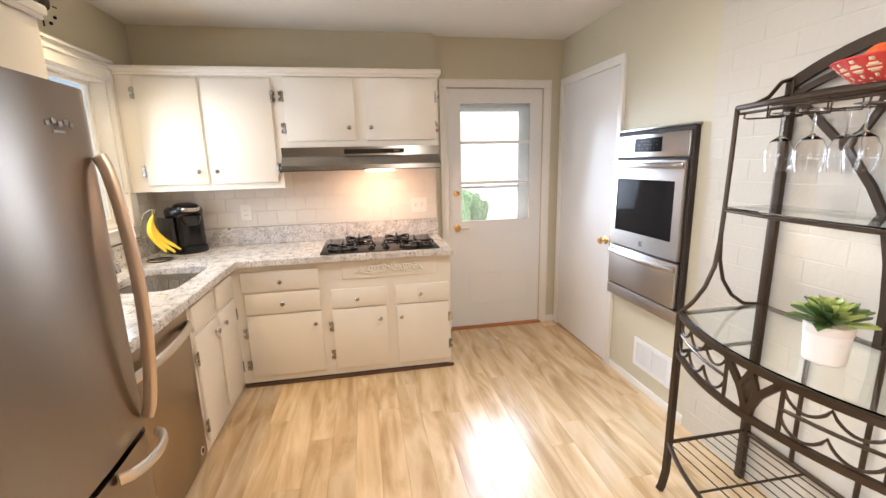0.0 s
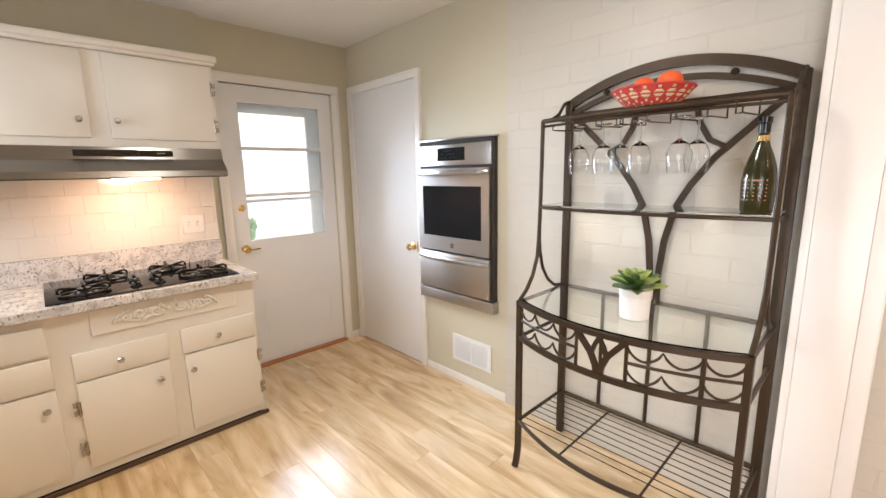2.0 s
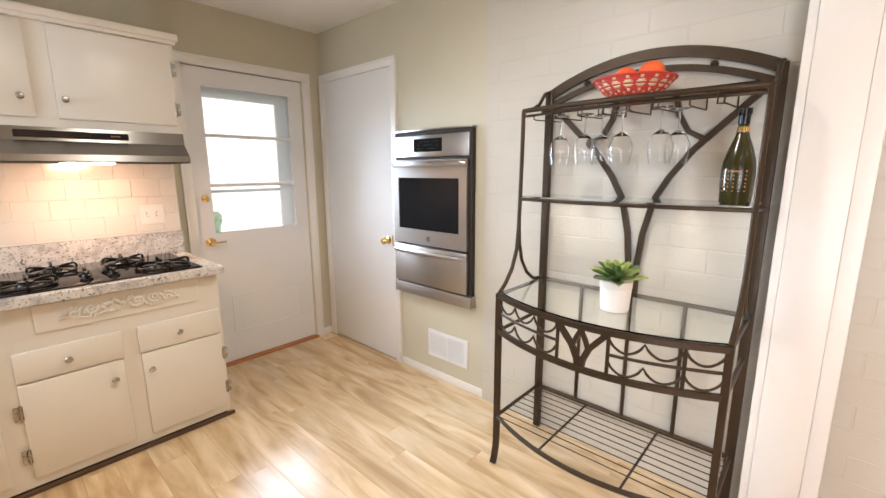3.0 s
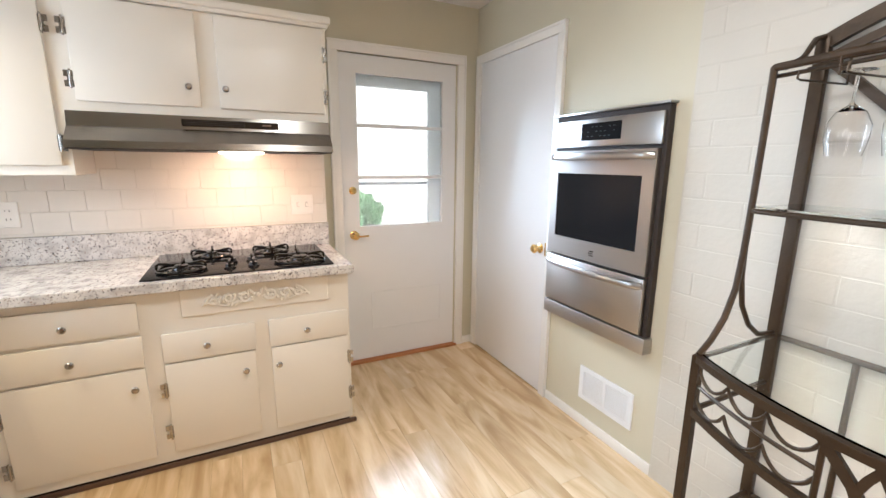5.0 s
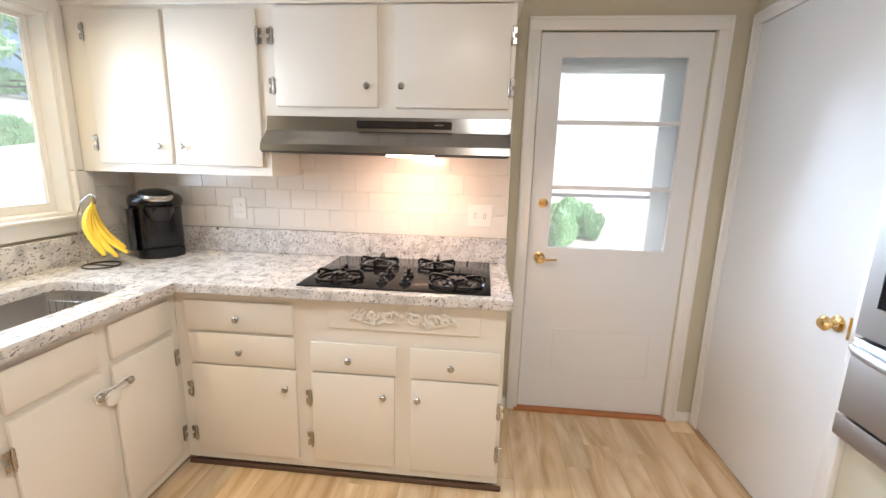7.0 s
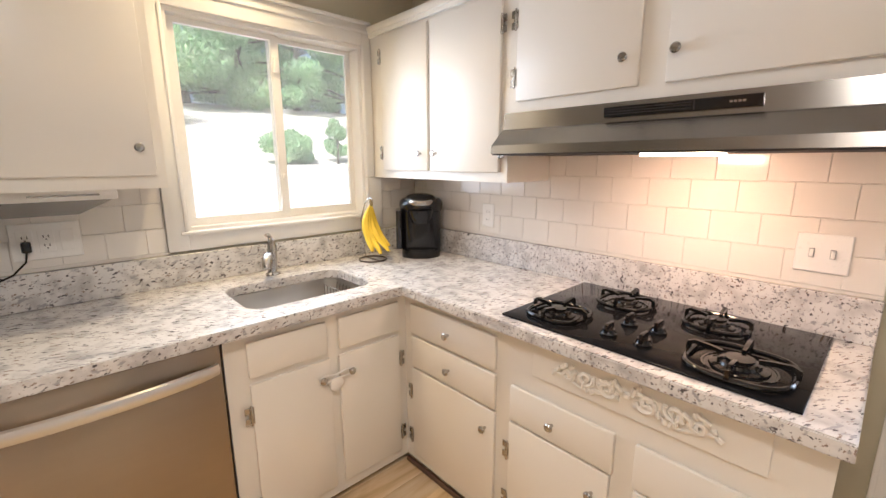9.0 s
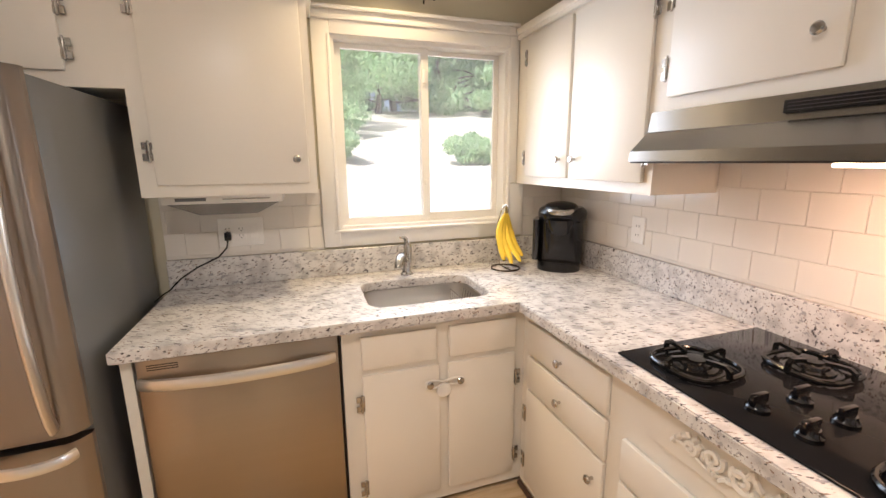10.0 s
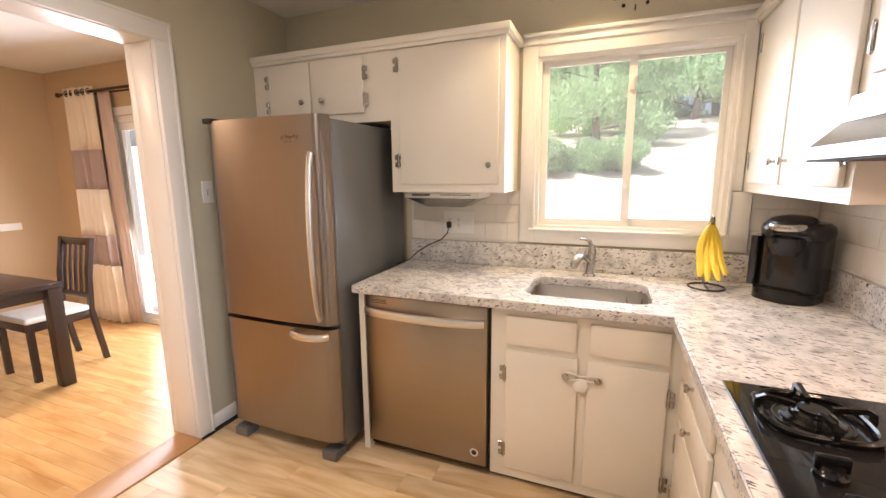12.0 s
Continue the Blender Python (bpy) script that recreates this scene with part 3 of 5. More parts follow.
# heating register in the wall
reg = thing("wall_register", "white painted metal heating register set low in the sage wall", "vent")
part("frame", holed(bmesh.new(), "x", EAST - 0.008, EAST - 0.0005, 1.915, 2.265, 0.155, 0.345, [(1.945, 2.082, 0.18, 0.32), (2.098, 2.235, 0.18, 0.32)]), M_DOOR, reg, smooth=False)
part("backing", B(EAST - 0.003, EAST - 0.0006, 1.9455, 2.2345, 0.1805, 0.3195), material("register_shade", (0.62, 0.61, 0.56), 0.7), reg)
for side, (ya, yb) in enumerate(((1.946, 2.081), (2.099, 2.234))):
    bm = bmesh.new()
    for k in range(14):
        bbox(bm, EAST - 0.007, EAST - 0.0031, ya, yb, 0.183 + k * 0.0098, 0.188 + k * 0.0098)
    part("louvre", bm, M_DOOR, reg, smooth=False)

# range hood
hood = thing("range_hood", "stainless steel under-cabinet range hood with its lamp on", "range hood")
bm = bmesh.new()
prof = [(TILED - 0.01, 1.638), (3.062, 1.638), (3.052, 1.575), (3.046, 1.570), (2.985, 1.512), (2.98, 1.480), (TILED - 0.01, 1.480)]
a = [bm.verts.new((-0.112, y, z)) for y, z in prof]
c = [bm.verts.new((1.0, y, z)) for y, z in prof]
bm.faces.new(a)
bm.faces.new(c[::-1])
for i in range(7):
    bm.faces.new((a[i], a[(i + 1) % 7], c[(i + 1) % 7], c[i]))
part("canopy", bm, M_STEELH, hood, smooth=False)
part("control_strip", B(0.315, 0.742, 3.046, 3.058, 1.592, 1.622, 0.001, 1), M_BLACK, hood, "black switch strip")
bm = bmesh.new()
bbox(bm, 0.580, 0.584, 3.0445, 3.0465, 1.594, 1.620)
for k in range(3):
    bbox(bm, 0.325, 0.575, 3.0450, 3.0465, 1.598 + k * 0.008, 1.600 + k * 0.008)
part("vent_slots", bm, M_DARK, hood, "dark vent slots")
bm = bmesh.new()
for k in range(4):
    bbox(bm, 0.668 + k * 0.010, 0.675 + k * 0.010, 3.0448, 3.0465, 1.604, 1.610)
part("switch_marks", bm, M_CHROME, hood, "small silver switch marks")
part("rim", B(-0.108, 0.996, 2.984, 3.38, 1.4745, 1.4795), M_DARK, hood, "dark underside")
lens_m = glowing("lit_lens", (1.0, 0.72, 0.42), 15)
part("lamp_lens", B(0.46, 0.66, 3.0, 3.12, 1.466, 1.4743, 0.003), lens_m, hood, "lit warm lamp lens")

# cooktop
cook = thing("cooktop", "black glass gas cooktop with four burners, set into the granite", "cooktop")
part("glass", B(0.115, 0.943, 2.795, 3.375, 0.9155, 0.922, 0.002), M_BLACKGL, cook)


def burner(x, y, r):
    bm = lathe(bmesh.new(), [(r * 0.62, 0), (r * 0.6, 0.006), (r * 0.45, 0.010), (r * 0.42, 0.018), (r * 0.30, 0.022), (r * 0.30, 0.028), (0.001, 0.029)], (x, y, 0.922), "z", 24)
    part("burner_head", bm, M_IRON, cook, "black enamelled burner")
    bm = bmesh.new()
    ring = []
    for k in range(32):
        t = 2 * math.pi * (k + 0.5) / 32
        q = r * 1.04 / (abs(math.cos(t)) ** 3.2 + abs(math.sin(t)) ** 3.2) ** (1 / 3.2)
        ring.append((x + q * math.cos(t), y + q * math.sin(t), 0.933))
    tube(bm, ring, 0.0072, 8, 0.008, closed=True)
    for k in range(4):
        t = k * math.pi / 2
        c, sn = math.cos(t), math.sin(t)
        tube(bm, [(x + c * q, y + sn * q, z) for q, z in ((r * 1.0, 0.925), (r * 1.08, 0.940), (r * 1.07, 0.955), (r * 0.95, 0.961), (r * 0.6, 0.957), (r * 0.36, 0.952))], 0.0072, 4, 0.0085)
    part("grate", bm, M_IRON, cook, "black pan support")
    bm = lathe(bmesh.new(), [(r * 0.78, 0), (r * 0.77, 0.0025), (r * 0.72, 0.003), (r * 0.71, 0.001)], (x, y, 0.9221), "z", 28)
    part("drip_ring", bm, M_IRON, cook, "shallow black drip ring")


burner(0.262, 2.93, 0.092)
burner(0.375, 3.215, 0.088)
burner(0.672, 3.215, 0.085)
burner(0.795, 2.935, 0.112)
for x, y in ((0.465, 2.885), (0.570, 2.885), (0.475, 3.01), (0.565, 3.01)):
    bm = lathe(bmesh.new(), [(0.026, 0), (0.025, 0.009), (0.020, 0.014), (0.018, 0.024), (0.001, 0.025)], (x, y, 0.922), "z", 18)
    bbox(bm, x - 0.006, x + 0.006, y - 0.025, y + 0.025, 0.936, 0.964, 0.003)
    part("knob", bm, M_BLACK, cook, "black control knob")

# carved panel on the cabinet face
plq = part("carved_panel", B(0.255, 0.905, FACE_N - 0.010, FACE_N - 0.001, 0.735, 0.862, 0.002, 1), M_CAB, base, "flat panel with an applied carved scroll")
bm = bmesh.new()
rnd = random.Random(3)
cx, cz, fy = 0.575, 0.802, FACE_N - 0.014
for sgn in (-1, 1):
    def sp(t, x0, z0, r0, turns, ph):
        r = r0 * (1 - t * 0.85)
        a = ph + turns * 2 * math.pi * t
        return (cx + sgn * (x0 + r * math.cos(a)), fy, z0 + r * math.sin(a))
    for x0, r0, ph, zz in ((0.055, 0.030, 3.3, 0.0), (0.125, 0.026, 2.6, 0.004), (0.185, 0.020, 2.4, -0.006)):
        tube(bm, arc(lambda t: sp(t, x0, cz + zz, r0, 1.35, ph), 26), 0.0078, 6, 0.0078)
    tube(bm, arc(lambda t: (cx + sgn * (0.02 + 0.22 * t), fy, cz - 0.024 + 0.010 * math.sin(t * 9)), 26), 0.004, 6, 0.005)
    for k in range(16):
        u = 0.015 + 0.235 * k / 16
        z = cz - 0.01 + 0.028 * math.sin(u * 42)
        ang = rnd.uniform(0.3, 2.8)
        l = rnd.uniform(0.014, 0.026) * (1.15 - u * 2)
        tube(bm, [(cx + sgn * (u + l * q * math.cos(ang)), fy - 0.002 * math.sin(q * 3), z + l * q * math.sin(ang)) for q in (0, 0.4, 0.75, 1.0)], 0.007, 6, 0.007)
lathe(bm, [(0.012, -0.004), (0.010, 0.004), (0.001, 0.007)], (cx, fy, cz), "-y", 12)
for v in bm.verts:
    v.co.y -= 0.002
part("carving", bm, M_CAB, plq, "carved acanthus scroll")

# ---- doors ----
door = solid("door_1", holed(bmesh.new(), "y", NORTH + 0.005, NORTH + 0.045, 1.155, 1.995, 0.022, 2.108, [(1.265, 1.885, 0.998, 1.992)]), M_DOOR, "white painted back door with three glass panes", smooth=False)
bm = bmesh.new()
for z in (1.332, 1.672):
    bbox(bm, 1.2652, 1.8848, NORTH + 0.012, NORTH + 0.038, z - 0.011, z + 0.011, 0.003)
part("muntin", bm, M_DOOR, door)
for z0, z1 in ((0.998, 1.3205), (1.3435, 1.6605), (1.6835, 1.992)):
    p = part("pane", B(1.2655, 1.8845, NORTH + 0.024, NORTH + 0.027, z0 + 0.0005, z1 - 0.0005), M_GLASS, door, smooth=False)
    p.visible_shadow = False
bm = bmesh.new()
for a in ((1.33, 1.88, 0.515, 0.525), (1.33, 1.88, 0.235, 0.245), (1.33, 1.34, 0.245, 0.515), (1.87, 1.88, 0.245, 0.515)):
    bbox(bm, a[0], a[1], NORTH + 0.001, NORTH + 0.0049, a[2], a[3], 0.0018, 1)
part("panel_moulding", bm, M_DOOR, door, smooth=False)


def doorknob(parent, p, axis, deadbolt=False):
    bm = lathe(bmesh.new(), [(0.030, 0), (0.029, 0.005), (0.014, 0.009), (0.010, 0.022), (0.016, 0.030), (0.026, 0.040), (0.027, 0.050), (0.018, 0.060), (0.001, 0.063)] if not deadbolt else [(0.026, 0), (0.025, 0.007), (0.013, 0.010), (0.012, 0.016), (0.001, 0.017)], p, axis, 24)
    part("deadbolt" if deadbolt else "door_knob", bm, M_BRASS, parent, "round brass " + ("deadbolt" if deadbolt else "door knob"))


doorknob(door, (1.222, NORTH + 0.005, 0.942), "-y")
doorknob(door, (1.222, NORTH + 0.005, 1.245), "-y", True)
bm = tube(bmesh.new(), [(1.222, NORTH - 0.045, 0.942), (1.255, NORTH - 0.05, 0.938), (1.31, NORTH - 0.047, 0.940)], 0.006, 8)
part("lever", bm, M_BRASS, door, "slim brass lever")
solid("threshold", B(1.13, 2.01, NORTH - 0.03, NORTH + 0.12, 0.0, 0.018, 0.004), M_WOODRED, "red-brown oak door sill")


def casing(name, axis, lo, hi, a, b, top, w, label, bottom=0.0):
    """Trim on three sides of an opening from a to b, w wide, with a thin raised outer edge."""
    bm = bmesh.new()
    e = -0.005 if hi > lo else 0.005
    for x0, x1, z0, z1 in ((a - w, a, bottom, top), (b, b + w, bottom, top), (a - w, b + w, top, top + w)):
        u = (min(lo, hi), max(lo, hi))
        bbox(bm, *((x0, x1, *u) if axis == "y" else (*u, x0, x1)), z0, z1, 0.003)
    o = 0.012
    for x0, x1, z0, z1 in ((a - w - 0.002, a - w + o, bottom, top + w - o), (b + w - o, b + w + 0.002, bottom, top + w - o), (a - w - 0.002, b + w + 0.002, top + w - o, top + w + 0.002)):
        u = (min(lo, hi - e), max(lo, hi - e))
        bbox(bm, *((x0, x1, *u) if axis == "y" else (*u, x0, x1)), z0, z1, 0.002)
    return solid(name, bm, M_TRIM, label)


casing("trim", "y", NORTH - 0.0005, NORTH - 0.018, 1.15, 1.998, 2.113, 0.062, "white painted door casing")
solid("wall_north_jamb", holed(bmesh.new(), "y", NORTH + 0.046, NORTH + 0.1395, 1.1505, 1.9895, 0.019, 2.1145, [(1.17, 1.97, 0.02, 2.095)]), M_DOOR, "white door stop and jamb")
storm = solid("door_2", holed(bmesh.new(), "y", NORTH + 0.105, NORTH + 0.13, 1.171, 1.969, 0.021, 2.094, [(1.235, 1.82, 0.30, 1.935)]), material("pale_blue_storm_door", (0.82, 0.90, 0.96), 0.4), "pale blue-grey storm door outside the back door", smooth=False)
p = part("pane", B(1.2355, 1.8195, NORTH + 0.1165, NORTH + 0.1195, 0.3005, 1.9345), M_THINGL, storm, "clear storm door glass", smooth=False)
p.visible_shadow = False
part("rail", B(1.2355, 1.8195, NORTH + 0.1205, NORTH + 0.130, 1.275, 1.295), storm.data.materials[0], storm)

closet = solid("door_3", B(EAST - 0.014, EAST - 0.0005, 2.60, 3.395, 0.015, 2.118, 0.002), M_DOOR, "plain white closet door, closed")
doorknob(closet, (EAST - 0.014, 2.655, 0.93), "-x")
part("latch_plate", B(EAST - 0.0165, EAST - 0.0142, 2.602, 2.612, 0.89, 0.97), M_BRASS, closet, "small brass latch plate")
casing("trim", "x", EAST - 0.0005, EAST - 0.020, 2.597, 3.40, 2.121, 0.055, "white painted closet door casing")

bm = bmesh.new()
bbox(bm, 2.06, EAST - 0.001, NORTH - 0.014, NORTH - 0.0005, 0, 0.06, 0.004)
bbox(bm, EAST - 0.014, EAST - 0.0005, 1.79, 2.535, 0, 0.055, 0.004)
bbox(bm, 1.032, 1.084, NORTH - 0.014, NORTH - 0.0005, 0, 0.075, 0.004)
bbox(bm, WEST, -0.262, SOUTH + 0.0005, SOUTH + 0.014, 0, 0.085, 0.004)
solid("baseboard", bm, M_TRIM, "low white painted baseboard")

# south opening trim and jambs
bm = bmesh.new()
for x0, x1 in ((-0.18, -0.162), (2.032, 2.05)):
    bbox(bm, x0, x1, SOUTH_BACK - 0.006, SOUTH, 0, 2.102, 0.002)
bbox(bm, -0.18, 2.05, SOUTH_BACK - 0.006, SOUTH + 0.006, 2.102, 2.12, 0.002)
solid("jamb_south", bm, M_TRIM, "white painted lining of the wide opening")
casing("trim", "y", SOUTH + 0.0005, SOUTH + 0.027, -0.166, 2.036, 2.106, 0.088, "white painted casing of the wide opening")
casing("trim", "y", SOUTH_BACK - 0.0065, SOUTH_BACK - 0.055, -0.166, 2.036, 2.106, 0.088, "white painted casing on the dining side")
solid("saddle", B(-0.162, 2.03, SOUTH_BACK + 0.01, SOUTH + 0.05, -0.012, 0.008, 0.004), M_OAK, "honey oak saddle between the floors")

# ---- window ----
GX = WEST - 0.06
bm = holed(bmesh.new(), "x", WEST - 0.139, WEST + 0.002, 2.0905, 3.0395, 1.1405, 2.0795, [(2.118, 3.012, 1.165, 2.052)])
win = solid("window_1", bm, M_TRIM, "white horizontal sliding window over the sink", smooth=False)
part("window_frame", holed(bmesh.new(), "x", GX - 0.022, GX + 0.012, 2.119, 2.594, 1.166, 2.051, [(2.152, 2.556, 1.198, 2.028)]), M_WHITEP, win, smooth=False)
part("window_frame", holed(bmesh.new(), "x", GX - 0.048, GX - 0.0225, 2.556, 3.011, 1.166, 2.051, [(2.592, 2.985, 1.205, 2.030)]), M_WHITEP, win, smooth=False)
for x, a, b, c, d in ((GX - 0.008, 2.153, 2.555, 1.199, 2.027), (GX - 0.036, 2.593, 2.984, 1.206, 2.029)):
    p = part("pane", B(x - 0.002, x + 0.002, a, b, c, d), M_GLASS, win, smooth=False)
    p.visible_shadow = False
part("latch", B(GX + 0.012, GX + 0.03, 2.562, 2.585, 1.88, 1.95, 0.004), M_WHITEP, win, "small white sash latch")
part("latch", B(GX + 0.012, GX + 0.024, 2.564, 2.582, 1.36, 1.39, 0.004), M_WHITEP, win, "small white sash latch")
bm = bmesh.new()
WC = WEST + 0.022
for y0, y1, z0, z1 in ((2.018, 2.10, 1.065, 2.19), (3.03, 3.085, 1.365, 2.19), (3.03, 3.13, 1.065, 1.36), (2.10, 3.03, 1.065, 1.15), (2.10, 3.03, 2.07, 2.19)):
    bbox(bm, WEST + 0.0005, WC, y0, y1, z0, z1, 0.003)
bbox(bm, WC, WC + 0.012, 2.022, 3.08, 2.130, 2.148, 0.004)
bbox(bm, WC, WC + 0.020, 2.022, 3.08, 2.172, 2.190, 0.005)
bbox(bm, WC, WC + 0.010, 2.07, 3.06, 1.135, 1.149, 0.003)
for y0, y1 in ((2.086, 2.10), (3.03, 3.044)):
    bbox(bm, WC, WC + 0.007, y0, y1, 1.15, 2.07, 0.002)
solid("trim", bm, M_TRIM, "wide white moulded window casing")

# ---- sink and tap ----
sink = thing("sink", "stainless steel undermount sink with rounded corners", "sink")
bm = bmesh.new()
rings = []
for grow, z, r in ((0.012, 0.8715, 0.08), (-0.002, 0.8715, 0.07), (-0.004, 0.80, 0.07), (-0.012, 0.745, 0.065), (-0.05, 0.722, 0.05)):
    rings.append([bm.verts.new(p) for p in rrect(SX0 - grow, SX1 + grow, SY0 - grow, SY1 + grow, r, z)])
for a, c in zip(rings, rings[1:]):
    for k in range(len(a)):
        bm.faces.new((a[k], a[(k + 1) % len(a)], c[(k + 1) % len(a)], c[k]))
bm.faces.new(rings[-1])
part("bowl", bm, M_SINK, sink)
part("drain", lathe(bmesh.new(), [(0.043, 0), (0.040, 0.003), (0.02, 0.001), (0.001, 0.001)], (-0.76, 2.44, 0.7225)), M_CHROME, sink)
bm = bmesh.new()
for k in range(7):
    tube(bm, [(-0.84 + k * 0.03, 2.60, 0.86), (-0.84 + k * 0.03, 2.60, 0.80), (-0.84 + k * 0.03, 2.655, 0.78), (-0.84 + k * 0.03, 2.67, 0.86)], 0.0018, 5)
for z in (0.86, 0.81):
    tube(bm, [(-0.845, 2.60, z), (-0.655, 2.60, z)], 0.0022, 5)
caddy = thing("sponge_caddy", "small chrome wire caddy hung inside the sink", "caddy")
part("wire_basket", bm, M_CHROME, caddy)

tap = thing("faucet", "brushed nickel single-lever kitchen faucet behind the sink", "faucet")
TX, TY = -1.0, 2.415
part("base", lathe(bmesh.new(), [(0.034, 0), (0.033, 0.005), (0.026, 0.010), (0.023, 0.016)], (TX, TY, 0.9155)), M_CHROME, tap)


def swept(stations, seg=16):
    """A round body through (point, radius) stations."""
    bm = bmesh.new()
    pts = [Vector(p) for p, _ in stations]
    rings = []
    for i, (p, rad_) in enumerate(stations):
        d = (pts[min(i + 1, len(pts) - 1)] - pts[max(i - 1, 0)]).normalized()
        a_ = d.cross(Vector((0, 1, 0.01))).normalized()
        b2 = a_.cross(d)
        rings.append([bm.verts.new(Vector(p) + (a_ * math.cos(t) + b2 * math.sin(t)) * rad_) for t in [2 * math.pi * k / seg for k in range(seg)]])
    for a_, c_ in zip(rings, rings[1:]):
        for k in range(seg):
            bm.faces.new((a_[k], a_[(k + 1) % seg], c_[(k + 1) % seg], c_[k]))
    bm.faces.new(rings[0])
    bm.faces.new(rings[-1][::-1])
    return bm


part("body", swept([((TX, TY, 0.925), 0.021), ((TX - 0.002, TY + 0.004, 0.965), 0.0205), ((TX - 0.008, TY + 0.008, 1.01), 0.021), ((TX - 0.010, TY + 0.010, 1.045), 0.022), ((TX - 0.006, TY + 0.008, 1.070), 0.019), ((TX, TY + 0.004, 1.085), 0.012)]), M_CHROME, tap)
part("spout", swept([((TX - 0.002, TY + 0.002, 0.985), 0.014), ((TX + 0.03, TY - 0.016, 1.015), 0.0155), ((TX + 0.065, TY - 0.036, 1.030), 0.018), ((TX + 0.095, TY - 0.053, 1.022), 0.021), ((TX + 0.118, TY - 0.066, 1.002), 0.022), ((TX + 0.128, TY - 0.072, 0.980), 0.018)]), M_CHROME, tap)
part("lever", swept([((TX - 0.006, TY + 0.006, 1.070), 0.012), ((TX + 0.004, TY - 0.002, 1.100), 0.010), ((TX + 0.03, TY - 0.018, 1.116), 0.008), ((TX + 0.075, TY - 0.045, 1.122), 0.006)], 12), M_CHROME, tap)

# ---- floors ----
def boards(name, mat, x0, x1, y0, y1, w, ln, parent, z=0.0):
    rnd = random.Random(5)
    meshes = {}
    x = x0
    while x < x1 - 0.01:
        xa, xb = x, min(x + w, x1)
        y = y0 - rnd.random() * ln
        while y < y1:
            ya, yb = max(y, y0), min(y + ln, y1)
            if yb - ya > 0.03:
                k = (round(xb - xa, 3), round(yb - ya, 3))
                if k not in meshes:
                    meshes[k] = finish(name, B(0, k[0] - 0.0006, 0, k[1] - 0.0006, -0.013, 0, 0.0005, 1), mat)
                o = new(name, meshes[k])
                o.location = (xa, ya, z)
                o.parent = parent
            y += ln
        x += w


floor = solid("floor", B(WEST, BRICK, SOUTH + 0.05, NORTH, -0.0139, -0.0135), M_DARK, "light laminate kitchen floor")
floor2 = solid("dining_floor", B(DIN_W, BRICK, DIN_S, SOUTH_BACK + 0.01, -0.0139, -0.0135), M_DARK, "honey oak dining room floor")

# ---- things on and over the worktop ----
coffee = thing("coffee_maker", "black single-cup coffee maker with a silver lid ring", "coffee maker", (-0.86, 3.235, 0.9155))
coffee.rotation_euler.z = radians(52)
coffee.scale = (1.10, 1.0, 0.98)
CZ = 0.9155


def rbox(x0, x1, y0, y1, z0, z1, r, n=5):
    """A block with rounded upright corners."""
    bm = bmesh.new()
    lo = [bm.verts.new(p) for p in rrect(x0, x1, y0, y1, r, z0, n)]
    hi = [bm.verts.new(p) for p in rrect(x0, x1, y0, y1, r, z1, n)]
    for k in range(len(lo)):
        bm.faces.new((lo[k], lo[(k + 1) % len(lo)], hi[(k + 1) % len(lo)], hi[k]))
    bm.faces.new(lo[::-1])
    bm.faces.new(hi)
    return bm


M_SMOKE = material("smoky_reservoir", (0.014, 0.014, 0.017), 0.12, coat=0.5, bump=0.0)
part("base", rbox(-0.10, 0.10, -0.135, 0.12, 0, 0.045, 0.09, 10), M_BLACK, coffee)
part("drip_tray", rbox(-0.074, 0.074, -0.128, -0.03, 0.0452, 0.052, 0.045, 8), M_IRON, coffee, "black drip tray")
part("column", rbox(-0.094, 0.105, -0.092, 0.12, 0.0454, 0.262, 0.07, 10), M_BLACK, coffee)
part("shoulder", lathe(bmesh.new(), [(0.001, 0), (0.106, 0), (0.112, 0.012), (0.115, 0.040), (0.110, 0.060), (0.096, 0.074), (0.001, 0.080)], (0.004, 0.004, 0.2622), "z", 40), M_BLACK, coffee)
part("reservoir", rbox(-0.128, -0.0942, -0.065, 0.10, 0.0454, 0.268, 0.0165), M_SMOKE, coffee, "smoky clear water tank")
part("funnel", lathe(bmesh.new(), [(0.001, 0), (0.046, 0), (0.062, 0.04), (0.066, 0.075)], (0, -0.072, 0.200)), M_BLACK, coffee)
dome = lathe(bmesh.new(), [(0.080, 0), (0.078, 0.012), (0.068, 0.022), (0.045, 0.029), (0.001, 0.032)], (0, 0, 0), "z", 36)
for v in dome.verts:
    v.co = Vector((v.co.x, v.co.y * 0.95 - 0.042, v.co.z + 0.3305 + 0.16 * v.co.y))
part("lid", dome, M_BLACK, coffee, "domed black lid")
part("handle_ring", tube(bmesh.new(), [(0.060 * math.sin(t), -0.055 - 0.070 * math.cos(t), 0.326 - 0.010 * math.cos(t)) for t in [radians(-95 + 190 * k / 30) for k in range(31)]], 0.009, 10, 0.015), M_CHROME, coffee, "silver crescent handle on the lid")

